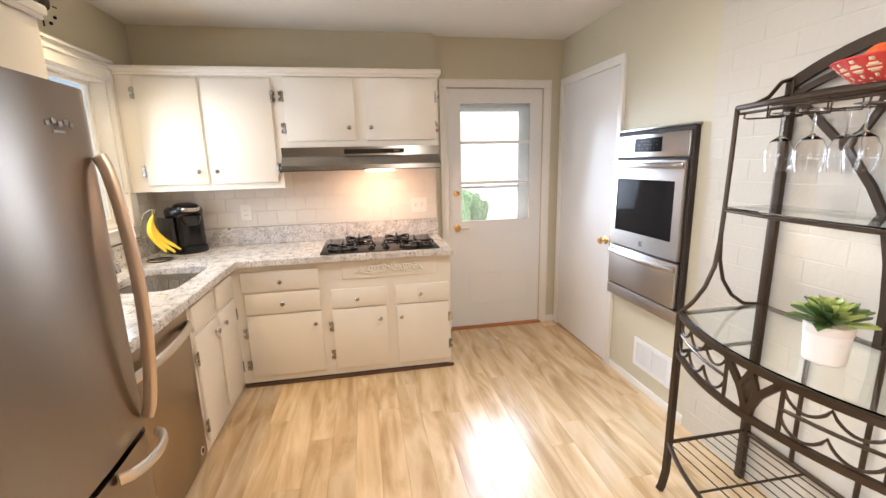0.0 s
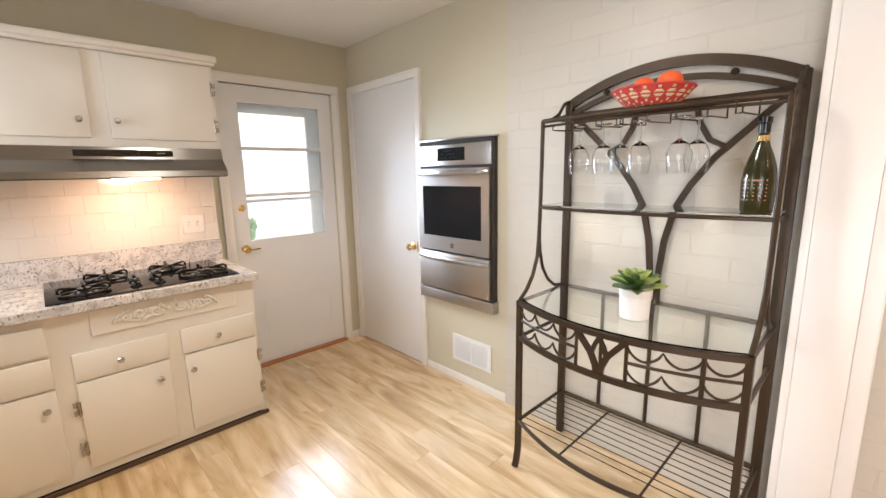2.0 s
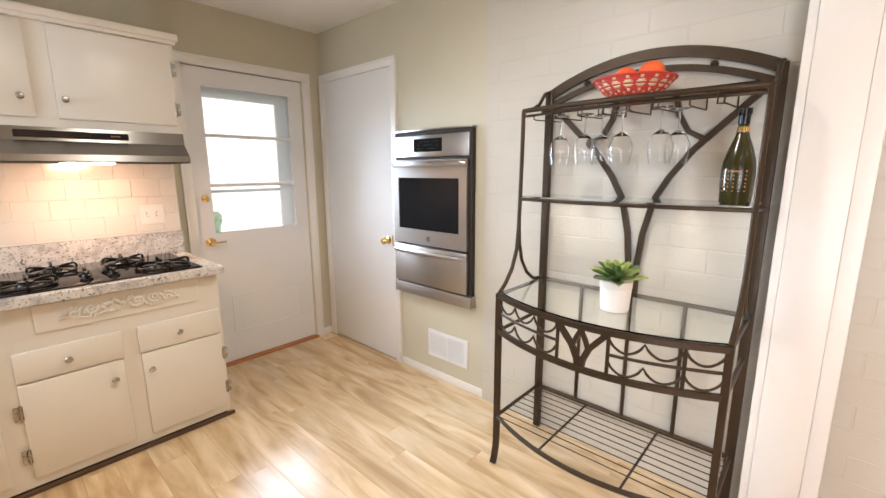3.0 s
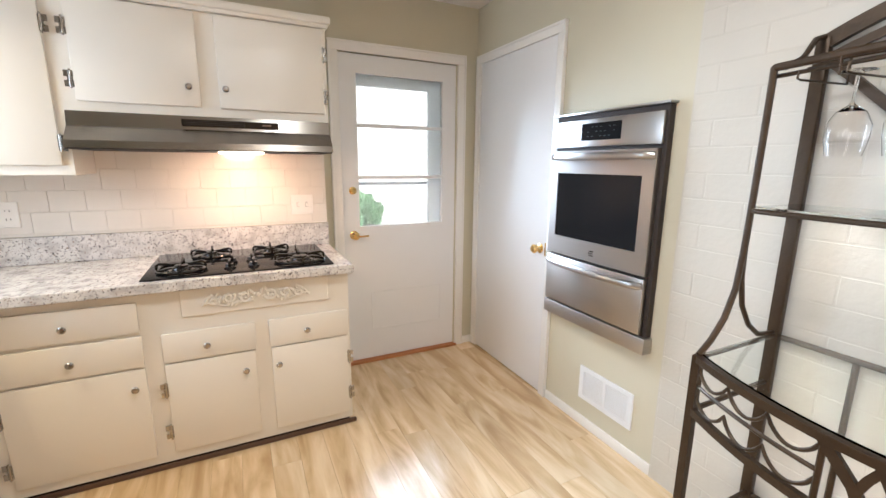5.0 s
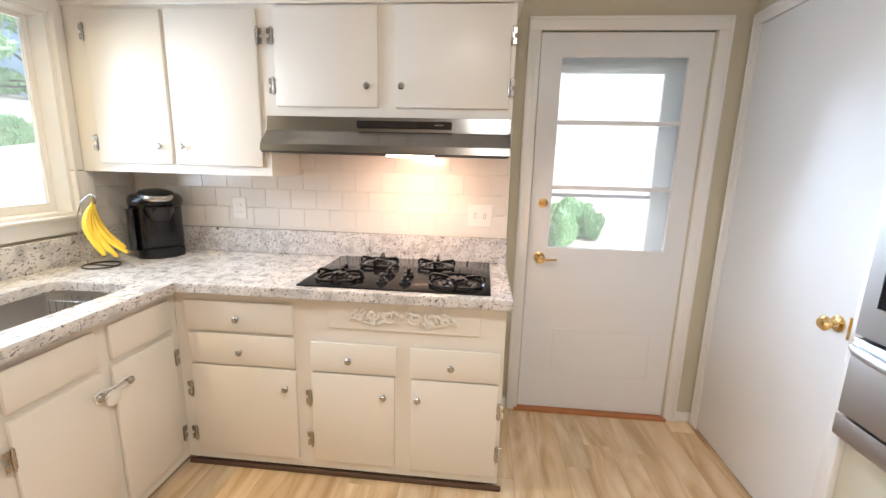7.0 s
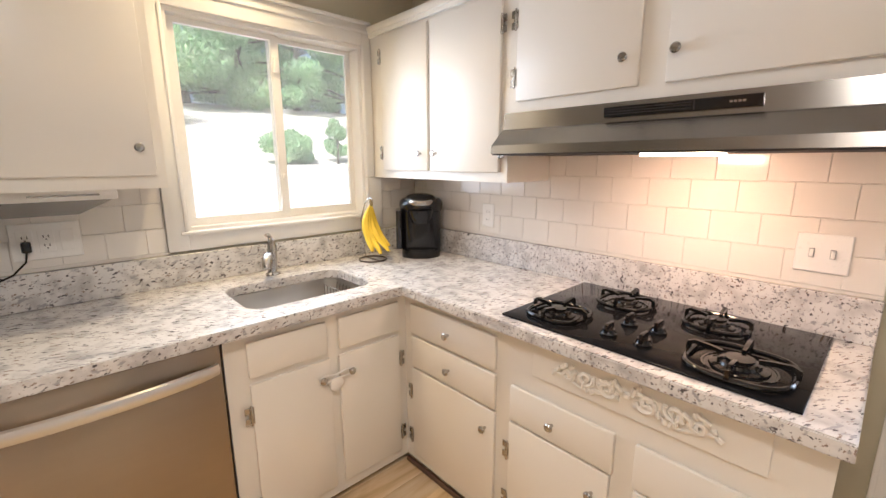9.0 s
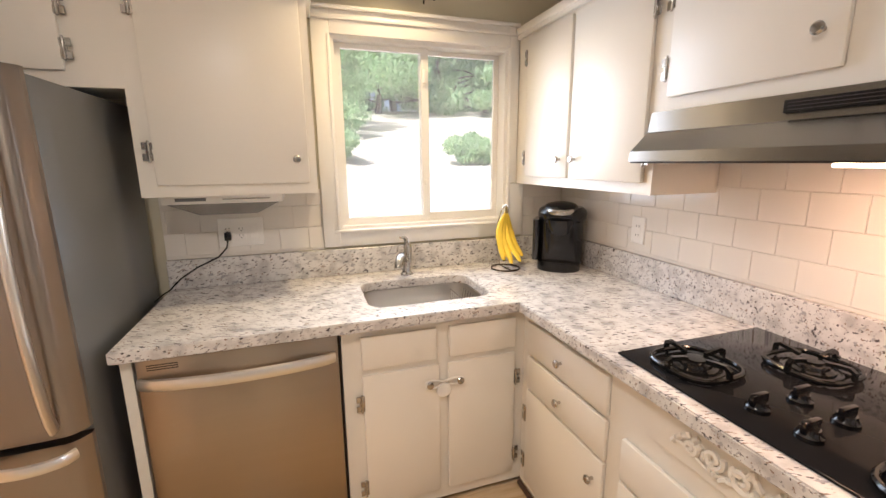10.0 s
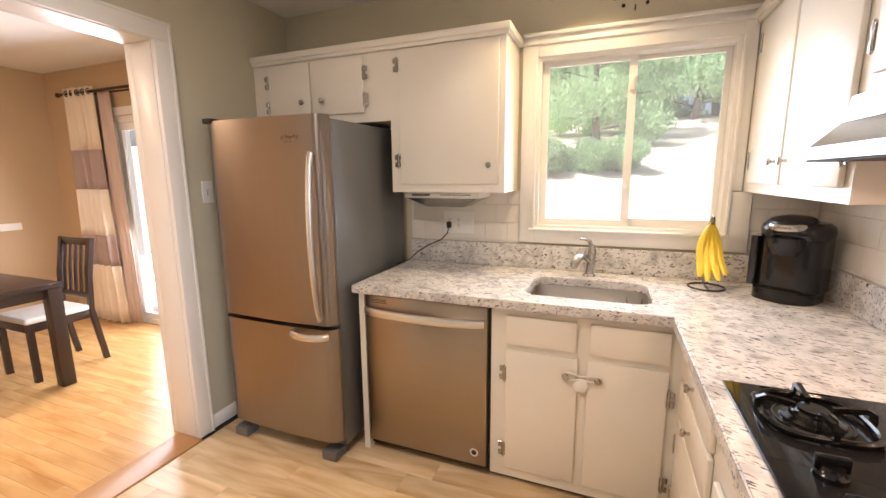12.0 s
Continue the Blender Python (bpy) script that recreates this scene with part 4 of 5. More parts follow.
stand = thing("banana_hook", "dark wire banana hook with a round base", "stand", (-0.93, 2.945, 0.9155))
bm = tube(bmesh.new(), [(0.075 * math.cos(t), 0.075 * math.sin(t), 0.004) for t in [2 * math.pi * k / 30 for k in range(30)]], 0.004, 8, closed=True)
tube(bm, [(-0.075, 0, 0.004), (0, 0, 0.004), (0.075, 0, 0.004)], 0.003, 6)
part("base_ring", bm, M_BRONZE, stand)
part("arm", tube(bmesh.new(), [(-0.07, 0.0, 0.005), (-0.085, -0.01, 0.10), (-0.09, -0.01, 0.22), (-0.06, 0.0, 0.31), (-0.01, 0.0, 0.345), (0.015, 0, 0.335), (0.012, 0, 0.315)], 0.0035, 8), M_CHROME, stand, "curved wire arm")
bunch = thing("bananas", "bunch of ripe yellow bananas hanging from the hook", "fruit", (-0.93, 2.945, 0.9155))
for k, (ang, lean, ln) in enumerate(((-24, 0.040, 0.252), (-8, 0.075, 0.262), (10, 0.098, 0.250), (26, 0.080, 0.232))):
    c_, s_ = math.cos(radians(ang)), math.sin(radians(ang))
    n = 18
    bm = bmesh.new()
    rings = []
    for i in range(n + 1):
        t = i / n
        o = -0.055 * math.sin(math.pi * min(1, t * 1.05)) ** 0.9 * 0.8 + lean * t * t * 1.25
        side = (k - 1.5) * 0.024 * math.sin(math.pi * min(1.0, t * 1.4 + 0.05) / 1.6)
        rad = 0.004 + 0.0175 * math.sin(math.pi * min(1, max(0, t - 0.08) / 0.94)) ** 0.5
        p = Vector((0.005 + o * c_ - side * 0.3, side + 0.4 * s_ * o, 0.315 - ln * t))
        rings.append([bm.verts.new(p + Vector((math.cos(a_) * rad, math.sin(a_) * rad, 0))) for a_ in [2 * math.pi * q / 7 for q in range(7)]])
    for a, c in zip(rings, rings[1:]):
        for q in range(7):
            bm.faces.new((a[q], a[(q + 1) % 7], c[(q + 1) % 7], c[q]))
    bm.faces.new(rings[0])
    bm.faces.new(rings[-1][::-1])
    b_ = part("banana", bm, M_YELLOW, bunch)
    part("tip", lathe(bmesh.new(), [(0.0045, 0), (0.003, 0.008)], (p.x, p.y, p.z - 0.006)), M_DARK, b_, "dark banana tip")
part("sticker", lathe(bmesh.new(), [(0.011, 0), (0.010, 0.001)], (0.016, 0.0, 0.15), "x", 14), material("blue_sticker", (0.10, 0.14, 0.40), 0.4), bunch, "small blue and white fruit sticker")
part("stem", lathe(bmesh.new(), [(0.008, 0), (0.010, 0.02), (0.006, 0.04)], (0.004, 0, 0.30)), material("brown_stem", (0.22, 0.16, 0.05), 0.7), bunch, "brown-green stem")

unit = thing("under_cabinet_radio", "flat white and silver radio fixed under the wall cabinet", "radio")
bm = B(-1.08, -0.85, 1.40, 1.85, 1.325, 1.3595, 0.006)
part("case", bm, M_WHITEP, unit)
bm = bmesh.new()
lo = [bm.verts.new(p) for p in ((-1.05, 1.52, 1.274), (-0.91, 1.52, 1.274), (-0.91, 1.74, 1.274), (-1.05, 1.74, 1.274))]
hi = [bm.verts.new(p) for p in ((-1.075, 1.415, 1.3245), (-0.862, 1.415, 1.3245), (-0.862, 1.835, 1.3245), (-1.075, 1.835, 1.3245))]
bm.faces.new(lo)
bm.faces.new(hi)
for k in range(4):
    bm.faces.new((lo[k], lo[(k + 1) % 4], hi[(k + 1) % 4], hi[k]))
part("slope", bm, M_CHROME, unit, "silver sloping underside", smooth=False)
part("display", B(-0.8499, -0.848, 1.45, 1.56, 1.337, 1.350), M_GREY, unit, "small grey display")
part("button", B(-0.8499, -0.8475, 1.62, 1.80, 1.340, 1.346, 0.001, 1), M_CHROME, unit)


def plate(name, label, cat, axis, face, u0, u1, z0, z1, parts):
    """A wall plate. parts: (name, u, z, du, dz, how far proud, material)."""
    t = thing(name, label, cat)
    d = {"y": -1, "x": 1, "s": 1}[axis]
    def bx(a, b, c, e, lo, hi, bev):
        f0, f1 = sorted((face + d * lo, face + d * hi))
        return B(f0, f1, a, b, c, e, bev, 1) if axis == "x" else B(a, b, f0, f1, c, e, bev, 1)
    part("plate", bx(u0, u1, z0, z1, 0.0005, 0.008, 0.002), M_WHITEP, t)
    for nm, u, z, du, dz, pr, mat in parts:
        part(nm, bx(u - du, u + du, z - dz, z + dz, 0.0081, 0.0081 + pr, 0.0008), mat, t)
    return t


slots = [("slot", -0.484, 1.185, 0.0012, 0.005, 0.001, M_DARK), ("slot", -0.468, 1.185, 0.0012, 0.005, 0.001, M_DARK), ("slot", -0.484, 1.145, 0.0012, 0.005, 0.001, M_DARK), ("slot", -0.468, 1.145, 0.0012, 0.005, 0.001, M_DARK)]
TF = TILED - 0.008
plate("outlet", "white wall outlet on the tiles beside the coffee maker", "outlet", "y", TF, -0.516, -0.436, 1.105, 1.228, [("socket", -0.476, 1.165, 0.017, 0.034, 0.001, M_WHITEP)] + [(n, u, z, a, b, p + 0.001, m) for n, u, z, a, b, p, m in slots])
plate("light_switch", "white double switch plate on the tiles by the cooktop", "switch", "y", TF, 0.815, 0.945, 1.112, 1.232, [("slot", 0.855, 1.172, 0.0065, 0.014, 0.0004, M_GREY), ("slot", 0.905, 1.172, 0.0065, 0.014, 0.0004, M_GREY), ("toggle", 0.855, 1.172, 0.005, 0.012, 0.008, M_WHITEP), ("toggle", 0.905, 1.172, 0.005, 0.012, 0.008, M_WHITEP)])
TW = WEST + 0.008
gang = [("socket", u, 1.167, 0.022, 0.042, 0.0015, M_WHITEP) for u in (1.585, 1.642)] + [("rocker", 1.70, 1.167, 0.020, 0.038, 0.004, M_WHITEP)]
gang += [("slot", u + du, z, 0.0016, 0.005, 0.0021, M_DARK) for u in (1.585, 1.642) for z in (1.185, 1.152) for du in (-0.007, 0.007)]
gang += [("slot", u, z - 0.011, 0.0028, 0.0022, 0.0021, M_DARK) for u in (1.585, 1.642) for z in (1.185, 1.152)]
plate("outlet", "white wide wall plate with two sockets and a rocker switch", "outlet", "x", TW, 1.545, 1.74, 1.10, 1.234, gang)
plate("light_switch", "white switch plate beside the opening", "switch", "s", SOUTH, -0.425, -0.355, 1.31, 1.43, [("slot", -0.39, 1.37, 0.0065, 0.014, 0.0004, M_GREY), ("toggle", -0.39, 1.37, 0.005, 0.012, 0.008, M_WHITEP)])
cord = thing("power_cord", "black plug and cord hanging to the worktop by the fridge", "cord")
part("plug", B(TW + 0.0105, TW + 0.040, 1.572, 1.600, 1.132, 1.172, 0.006), M_BLACK, cord)
part("cable", tube(bmesh.new(), [(TW + 0.03, 1.586, 1.138), (TW + 0.035, 1.578, 1.10), (TW + 0.04, 1.54, 1.06), (TW + 0.045, 1.45, 1.02), (TW + 0.05, 1.38, 0.975), (TW + 0.06, 1.33, 0.925), (TW + 0.10, 1.315, 0.921), (TW + 0.2, 1.312, 0.921)], 0.0035, 8), M_BLACK, cord)

latch = thing("child_lock", "clear and white plastic child lock tying the sink cabinet knobs", "cabinet lock")
M_CLEARP = glass("clear_plastic", 0.25, 1.3)
bm = bmesh.new()
tube(bm, [(FACE_W + 0.032, y, z) for y, z in ((2.355, 0.585), (2.35, 0.612), (2.375, 0.618), (2.42, 0.606), (2.47, 0.615), (2.505, 0.612), (2.508, 0.588), (2.47, 0.588), (2.42, 0.592), (2.375, 0.580))], 0.004, 6, closed=True)
part("strap", bm, M_WHITEP, latch)
part("catch", lathe(bmesh.new(), [(0.030, 0), (0.030, 0.010), (0.022, 0.014), (0.001, 0.015)], (FACE_W + 0.022, 2.425, 0.565), "x", 20), M_WHITEP, latch)

clock = thing("wall_clock", "black wall clock with separate hour marks above the window", "clock")
part("hub", lathe(bmesh.new(), [(0.048, 0), (0.046, 0.02), (0.001, 0.024)], (WEST + 0.001, 2.562, 2.365), "x", 28), M_BLACK, clock)
for k in range(12):
    t = radians(30 * k)
    y, z = 2.562 + 0.108 * math.sin(t), 2.365 + 0.108 * math.cos(t)
    if k % 3:
        bm = lathe(bmesh.new(), [(0.0085, 0), (0.0085, 0.008), (0.001, 0.010)], (WEST + 0.0005, y, z), "x", 14)
    elif k % 6:
        bm = B(WEST + 0.0005, WEST + 0.006, y - 0.014, y + 0.014, z - 0.003, z + 0.003)
    else:
        bm = B(WEST + 0.0005, WEST + 0.006, y - 0.003, y + 0.003, z - 0.014, z + 0.014)
    part("hour_mark", bm, M_BLACK, clock)
for dy, dz in ((0.055, 0.04), (-0.08, 0.02)):
    part("hand", tube(bmesh.new(), [(WEST + 0.027, 2.562, 2.365), (WEST + 0.027, 2.562 + dy, 2.365 + dz)], 0.0035, 6), M_BLACK, clock)

# ---- baker's rack ----
RY, RH = 0.934, 0.449
RB, RF = 2.132, 1.730
T = 0.0115


def bow(y, depth=0.12, x=RF):
    return x - depth * (1 - ((y - RY) / RH) ** 2)


rack = thing("bakers_rack", "bronze wrought-iron bakers rack with glass shelves against the painted brick", "shelving rack")


def bar(name, pts, r=T, ry=None, label="", seg=8, parent=None):
    return part(name, tube(bmesh.new(), pts, r, seg, ry), M_BRONZE, parent or rack, label)


for s_ in (-1, 1):
    y = RY + s_ * RH
    part("back_post", B(RB - 0.013, RB + 0.013, y - 0.018, y + 0.018, 0.0, 1.80, 0.003), M_BRONZE, rack)
    bar("front_leg", [(RF - 0.028, y, 0.006), (RF - 0.016, y, 0.03), (RF - 0.002, y, 0.10), (RF, y, 0.2), (RF, y, 0.87)], 0.017, None, "", 4)
    bar("upper_post", [(1.893, y, 1.695), (1.89, y, 1.50), (1.885, y, 1.30), (1.88, y, 1.17), (1.868, y, 1.06), (1.83, y, 0.97), (1.78, y, 0.91), (RF, y, 0.872)], 0.0095)
    bar("side_curl", [(1.883, y, 1.20), (1.89, y, 1.09), (1.915, y, 1.00), (1.965, y, 0.93), (2.03, y, 0.885), (RB, y, 0.872)], 0.008)
    bar("side_rail", [(RF, y, 0.860), (RB, y, 0.860)], 0.009)
    bar("side_rail", [(RF, y, 0.69), (RB, y, 0.69)], 0.009)
    bar("side_rail", [(RF, y, 0.25), (RB, y, 0.25)], 0.009)
    bar("side_rail", [(1.893, y, 1.69), (RB, y, 1.74)], 0.008)
    bar("side_rail", [(1.885, y, 1.295), (RB, y, 1.285)], 0.007)
    bar("top_brace", [(1.893, y, 1.695), (1.95, y, 1.70), (2.03, y, 1.735), (2.08, y, 1.79), (RB, y, 1.805)], 0.008)
    ys = y
# front bows
n = 24
ysl = [RY - RH + 2 * RH * k / n for k in range(n + 1)]
bar("front_rail", [(bow(y), y, 0.860) for y in ysl], 0.015, 0.015, "", 4)
bar("front_rail", [(bow(y), y, 0.690) for y in ysl], 0.012, 0.016, "", 4)
bar("front_rail", [(bow(y), y, 0.250) for y in ysl], 0.009, 0.012)
bar("shelf_rail", [(1.885 - 0.05 * (1 - ((y - RY) / RH) ** 2), y, 1.297) for y in ysl], 0.008)
bar("shelf_rail", [(1.893 - 0.05 * (1 - ((y - RY) / RH) ** 2), y, 1.693) for y in ysl], 0.008, 0.011)
bar("shelf_rail", [(1.91 - 0.05 * (1 - ((y - RY) / RH) ** 2), y, 1.672) for y in ysl], 0.006, 0.006)
bar("back_rail", [(RB, RY - RH, 0.86), (RB, RY + RH, 0.86)], 0.010)
bar("back_rail", [(RB, RY - RH, 0.245), (RB, RY + RH, 0.245)], 0.010, 0.012)
bar("back_rail", [(RB, RY - RH, 1.285), (RB, RY + RH, 1.285)], 0.006)
bar("back_rail", [(RB, RY - RH, 1.74), (RB, RY + RH, 1.74)], 0.008)
for y in (1.165, 0.93, 0.705):
    bar("back_bar", [(RB, y, 0.245), (RB, y, 0.86)], 0.009)
# arched top
bar("arch", [(RB, y, 1.785 + 0.115 * (1 - ((y - RY) / RH) ** 2)) for y in ysl], 0.014, 0.029, "", 4)
bar("arch", [(RB, y, 1.733 + 0.105 * (1 - ((y - RY) / RH) ** 2)) for y in ysl], 0.011, 0.017, "", 4)
for y in (1.195, 0.93, 0.695):
    k = 1 - ((y - RY) / RH) ** 2
    part("bead", lathe(bmesh.new(), [(0.001, -0.016), (0.011, -0.011), (0.016, 0), (0.011, 0.011), (0.001, 0.016)], (RB, y, 1.745 + 0.112 * k)), M_BRONZE, rack, "round iron bead")
# branching back
for s_ in (-1, 1):
    bar("branch", [(RB, RY + s_ * a, z) for a, z in ((0.018, 0.86), (0.018, 1.00), (0.032, 1.15), (0.066, 1.30), (0.12, 1.40), (0.20, 1.51), (0.29, 1.60), (0.37, 1.68), (0.43, 1.735))], 0.013, 0.017, "", 4)
    bar("branch", [(RB, RY + s_ * a, z) for a, z in ((0.24, 1.545), (0.175, 1.58), (0.135, 1.65), (0.115, 1.74))], 0.012, 0.015, "", 4)
# wine band on the front: panels with waves and a central tulip
def on_bow(y, z):
    return (bow(y) + 0.004, y, z)


for y in (0.833, 1.03):
    bar("band_post", [on_bow(y, 0.69), on_bow(y, 0.862)], 0.007)
bar("band_post", [on_bow(0.60, 0.69), on_bow(0.60, 0.862)], 0.007)
for a, b in ((RY - RH, 0.833), (1.03, RY + RH)):
    bar("middle_rail", [on_bow(a + (b - a) * k / 8, 0.775) for k in range(9)], 0.006)
for s_ in (-1, 1):
    bar("tulip", [on_bow(RY + s_ * a, z) for a, z in ((0.006, 0.69), (0.012, 0.73), (0.035, 0.78), (0.07, 0.82), (0.10, 0.855))], 0.010, 0.016, "", 4)
    bar("tulip", [on_bow(RY + s_ * a, z) for a, z in ((0.03, 0.775), (0.018, 0.81), (0.0, 0.845))], 0.008, 0.012, "", 4)


def wave(y0, y1, z, depth, n_, back=False):
    """Hanging scallops that hold bottles."""
    pts = []
    m = 10 * n_
    for k in range(m + 1):
        u = k / m * n_
        f = u % 1 if k < m else 1.0
        dz = -depth * math.sin(math.pi * f) ** 0.7
        y = y0 + (y1 - y0) * k / m
        pts.append((RB - 0.01, y, z + dz) if back else on_bow(y, z + dz))
    return bar("bottle_wave", pts, 0.0052, None, "thin wavy wire", 6)


for z in (0.838, 0.752):
    wave(RY - RH + 0.005, 0.60, z, 0.046, 1)
    wave(0.60, 0.833, z, 0.046, 2)
    wave(1.035, RY + RH - 0.005, z, 0.046, 3)
# bottom wire shelf
for k in range(9):
    f = (k + 0.5) / 9.4
    x = RB - 0.03 - f * 0.42
    half = RH if x > RF else RH * math.sqrt(max(0.0, 1 - (RF - x) / 0.12))
    if half > 0.08:
        bar("shelf_wire", [(x, RY - half, 0.254), (x, RY + half, 0.254)], 0.0026, None, "thin shelf wire", 6)
for y in (0.76, 1.10):
    bar("cross_bar", [(bow(y), y, 0.250), (RB, y, 0.245)], 0.005)


def shelf(name, xf, depth, z):
    bm = bmesh.new()
    lo = [bm.verts.new((xf - depth * (1 - ((y - RY) / RH) ** 2) + 0.006, RY + (y - RY) * 0.985, z)) for y in ysl]
    hi = [bm.verts.new(v.co + Vector((0, 0, 0.006))) for v in lo]
    a0, a1 = bm.verts.new((RB - 0.012, RY + RH * 0.985, z)), bm.verts.new((RB - 0.012, RY - RH * 0.985, z))
    b0, b1 = bm.verts.new(a0.co + Vector((0, 0, 0.006))), bm.verts.new(a1.co + Vector((0, 0, 0.006)))
    for k in range(n):
        bm.faces.new((lo[k], lo[k + 1], hi[k + 1], hi[k]))
    bm.faces.new((*lo, a0, a1))
    bm.faces.new((*hi, b0, b1))
    bm.faces.new((lo[-1], hi[-1], b0, a0))
    bm.faces.new((lo[0], hi[0], b1, a1))
    bm.faces.new((a0, b0, b1, a1))
    p = part(name, bm, M_SHELFGL, rack, "clear glass shelf", smooth=False)
    p.visible_shadow = False


shelf("glass_shelf", RF, 0.12, 0.872)
shelf("glass_shelf", 1.885, 0.05, 1.3045)
# stemware holders
for k, y in enumerate((0.60, 0.70, 0.80, 0.90, 1.00, 1.10, 1.20, 1.30)):
    bar("stem_rail", [(2.10, y, 1.735), (2.10, y, 1.655), (1.86, y, 1.645), (1.842, y, 1.648), (1.85, y, 1.668)], 0.003, None, "thin wire stem rail", 6)
    if k % 2 == 0:
        bar("stem_rail", [(1.86, y + 0.022, 1.69), (1.86, y + 0.022, 1.645), (1.86, y - 0.0, 1.645)], 0.003, None, "thin wire stem rail", 6)
bar("top_slat", [(1.96, RY - RH + 0.01, 1.703), (1.96, RY + RH - 0.01, 1.703)], 0.005)
bar("top_slat", [(2.04, RY - RH + 0.01, 1.703), (2.04, RY + RH - 0.01, 1.703)], 0.005)

# wine glasses hung upside down
def wine_glass(x, y, z):
    g = thing("wine_glass", "clear wine glass hanging upside down from the rack", "wine glass", (x, y, z), "hanging wine glasses")
    outer = [(0.034, 0), (0.036, -0.002), (0.012, -0.006), (0.004, -0.012), (0.0032, -0.072), (0.007, -0.080), (0.030, -0.098), (0.044, -0.130), (0.0435, -0.160), (0.036, -0.205)]
    inner = [(0.0352, -0.205), (0.0427, -0.160), (0.0432, -0.130), (0.0293, -0.0988), (0.002, -0.084)]
    part("glass", lathe(bmesh.new(), outer + inner, (0, 0, 0), "z", 28), M_THINGL, g)
    return g


g0 = wine_glass(1.91, 1.205, 1.657)
for x, y in ((1.91, 1.095), (2.00, 1.06), (1.91, 0.945), (1.91, 0.80), (2.00, 0.765)):
    copy_thing(g0, Matrix.Translation((x, y, 1.657)))

bottle = thing("wine_bottle", "dark green sparkling wine bottle on the upper glass shelf", "bottle", (1.96, 0.555, 1.311))
part("glass_body", lathe(bmesh.new(), [(0.044, 0), (0.048, 0.006), (0.051, 0.07), (0.0515, 0.11), (0.047, 0.15), (0.036, 0.19), (0.023, 0.225), (0.0165, 0.25), (0.0155, 0.27)], (0, 0, 0), "z", 32), M_BOTTLE, bottle)
part("foil", lathe(bmesh.new(), [(0.0175, 0.2705), (0.0175, 0.30), (0.0205, 0.303), (0.0205, 0.322), (0.001, 0.325)], (0, 0, 0), "z", 24), M_BLACK, bottle, "black foil cap")
part("neck_band", lathe(bmesh.new(), [(0.0192, 0.244), (0.0178, 0.262)], (0, 0, 0), "z", 24), M_BRASS, bottle, "gold neck band")
bm = bmesh.new()
for k in range(13):
    t = radians(215 - k * 6.5)
    for r in range(6):
        if (k * 5 + r * 3) % 3 == 0 or (r == 5 and 3 < k < 8):
            p = Vector((0.0508 * math.cos(t), 0.0508 * math.sin(t), 0.045 + r * 0.013))
            bbox(bm, p.x - 0.0012, p.x + 0.0012, p.y - 0.002, p.y + 0.002, p.z, p.z + (0.006 if r % 2 else 0.003))
part("label_print", bm, material("copper_print", (0.55, 0.28, 0.16), 0.4, 0.5), bottle, "copper printed marks")

# woven bowl with oranges
bowl = thing("woven_bowl", "red and cream woven basket bowl with diamond pattern on the rack", "bowl", (1.99, 0.94, 1.709))
M_RED = material("red_fibre", (0.55, 0.05, 0.035), 0.75, vary=0.25, grain=200, bump=0.4)
M_CREAM = material("cream_fibre", (0.75, 0.60, 0.38), 0.75, vary=0.2, grain=200, bump=0.4)


def bowl_r(h):
    return 0.075 + 0.077 * (h / 0.09) ** 0.7


for which, mat in ((0, M_RED), (1, M_CREAM)):
    bm = bmesh.new()
    rows, seg = 15, 144
    vg = [[bm.verts.new(((bowl_r(0.09 * i / rows) + 0.0012 * (i % 2)) * math.cos(2 * math.pi * k / seg), (bowl_r(0.09 * i / rows) + 0.0012 * (i % 2)) * math.sin(2 * math.pi * k / seg), 0.068 * i / rows + 0.001)) for k in range(seg)] for i in range(rows + 1)]
    for i in range(rows):
        for k in range(seg):
            u, v = (k % 8) - 3.5, i - 8
            cream = (abs(u) + abs(v) * 0.55 < 3.6 and i % 3 != 2 and i < 14) or (i < 4 and abs(u) > 2.6 and i % 2 == 0)
            if cream == bool(which):
                bm.faces.new((vg[i][k], vg[i][(k + 1) % seg], vg[i + 1][(k + 1) % seg], vg[i + 1][k]))
    if which == 0:
        bm.faces.new(vg[0])
    bmesh.ops.delete(bm, geom=[v for v in bm.verts if not v.link_faces], context="VERTS")
    ob = part("weave", bm, mat, bowl, "red woven coils" if which == 0 else "cream woven diamonds")
    so = ob.modifiers.new("thick", "SOLIDIFY")
    so.thickness, so.offset = 0.005, -1
part("rim", tube(bmesh.new(), [(0.152 * math.cos(t), 0.152 * math.sin(t), 0.070) for t in [2 * math.pi * k / 48 for k in range(48)]], 0.0038, 8, closed=True), M_RED, bowl, "red bound rim")
for (x, y, z, r) in ((1.955, 1.005, 1.768, 0.036), (1.94, 0.955, 1.790, 0.038), (1.965, 0.868, 1.797, 0.046), (2.045, 0.925, 1.778, 0.038), (2.03, 1.0, 1.768, 0.036), (1.925, 0.90, 1.768, 0.032)):
    f = thing("orange", "ripe orange-red fruit piled in the woven bowl", "fruit", (x, y, z), "oranges in the bowl")
    bm = bmesh.new()
    bmesh.ops.create_icosphere(bm, subdivisions=3, radius=r)
    for v in bm.verts:
        v.co.z *= 0.9
        v.co.z -= 0.12 * r * max(0, 1 - (v.co.xy.length / (0.35 * r)) ** 2) * (1 if v.co.z > 0 else -1)
        v.co *= 1 + 0.02 * noise.noise(v.co * 40)
    part("skin", bm, M_ORANGE, f)
    part("stem_end", lathe(bmesh.new(), [(0.005, -0.003), (0.004, 0.003), (0.001, 0.004)], (0, 0, 0.78 * r), "z", 8), M_LEAF, f, "green stem end")

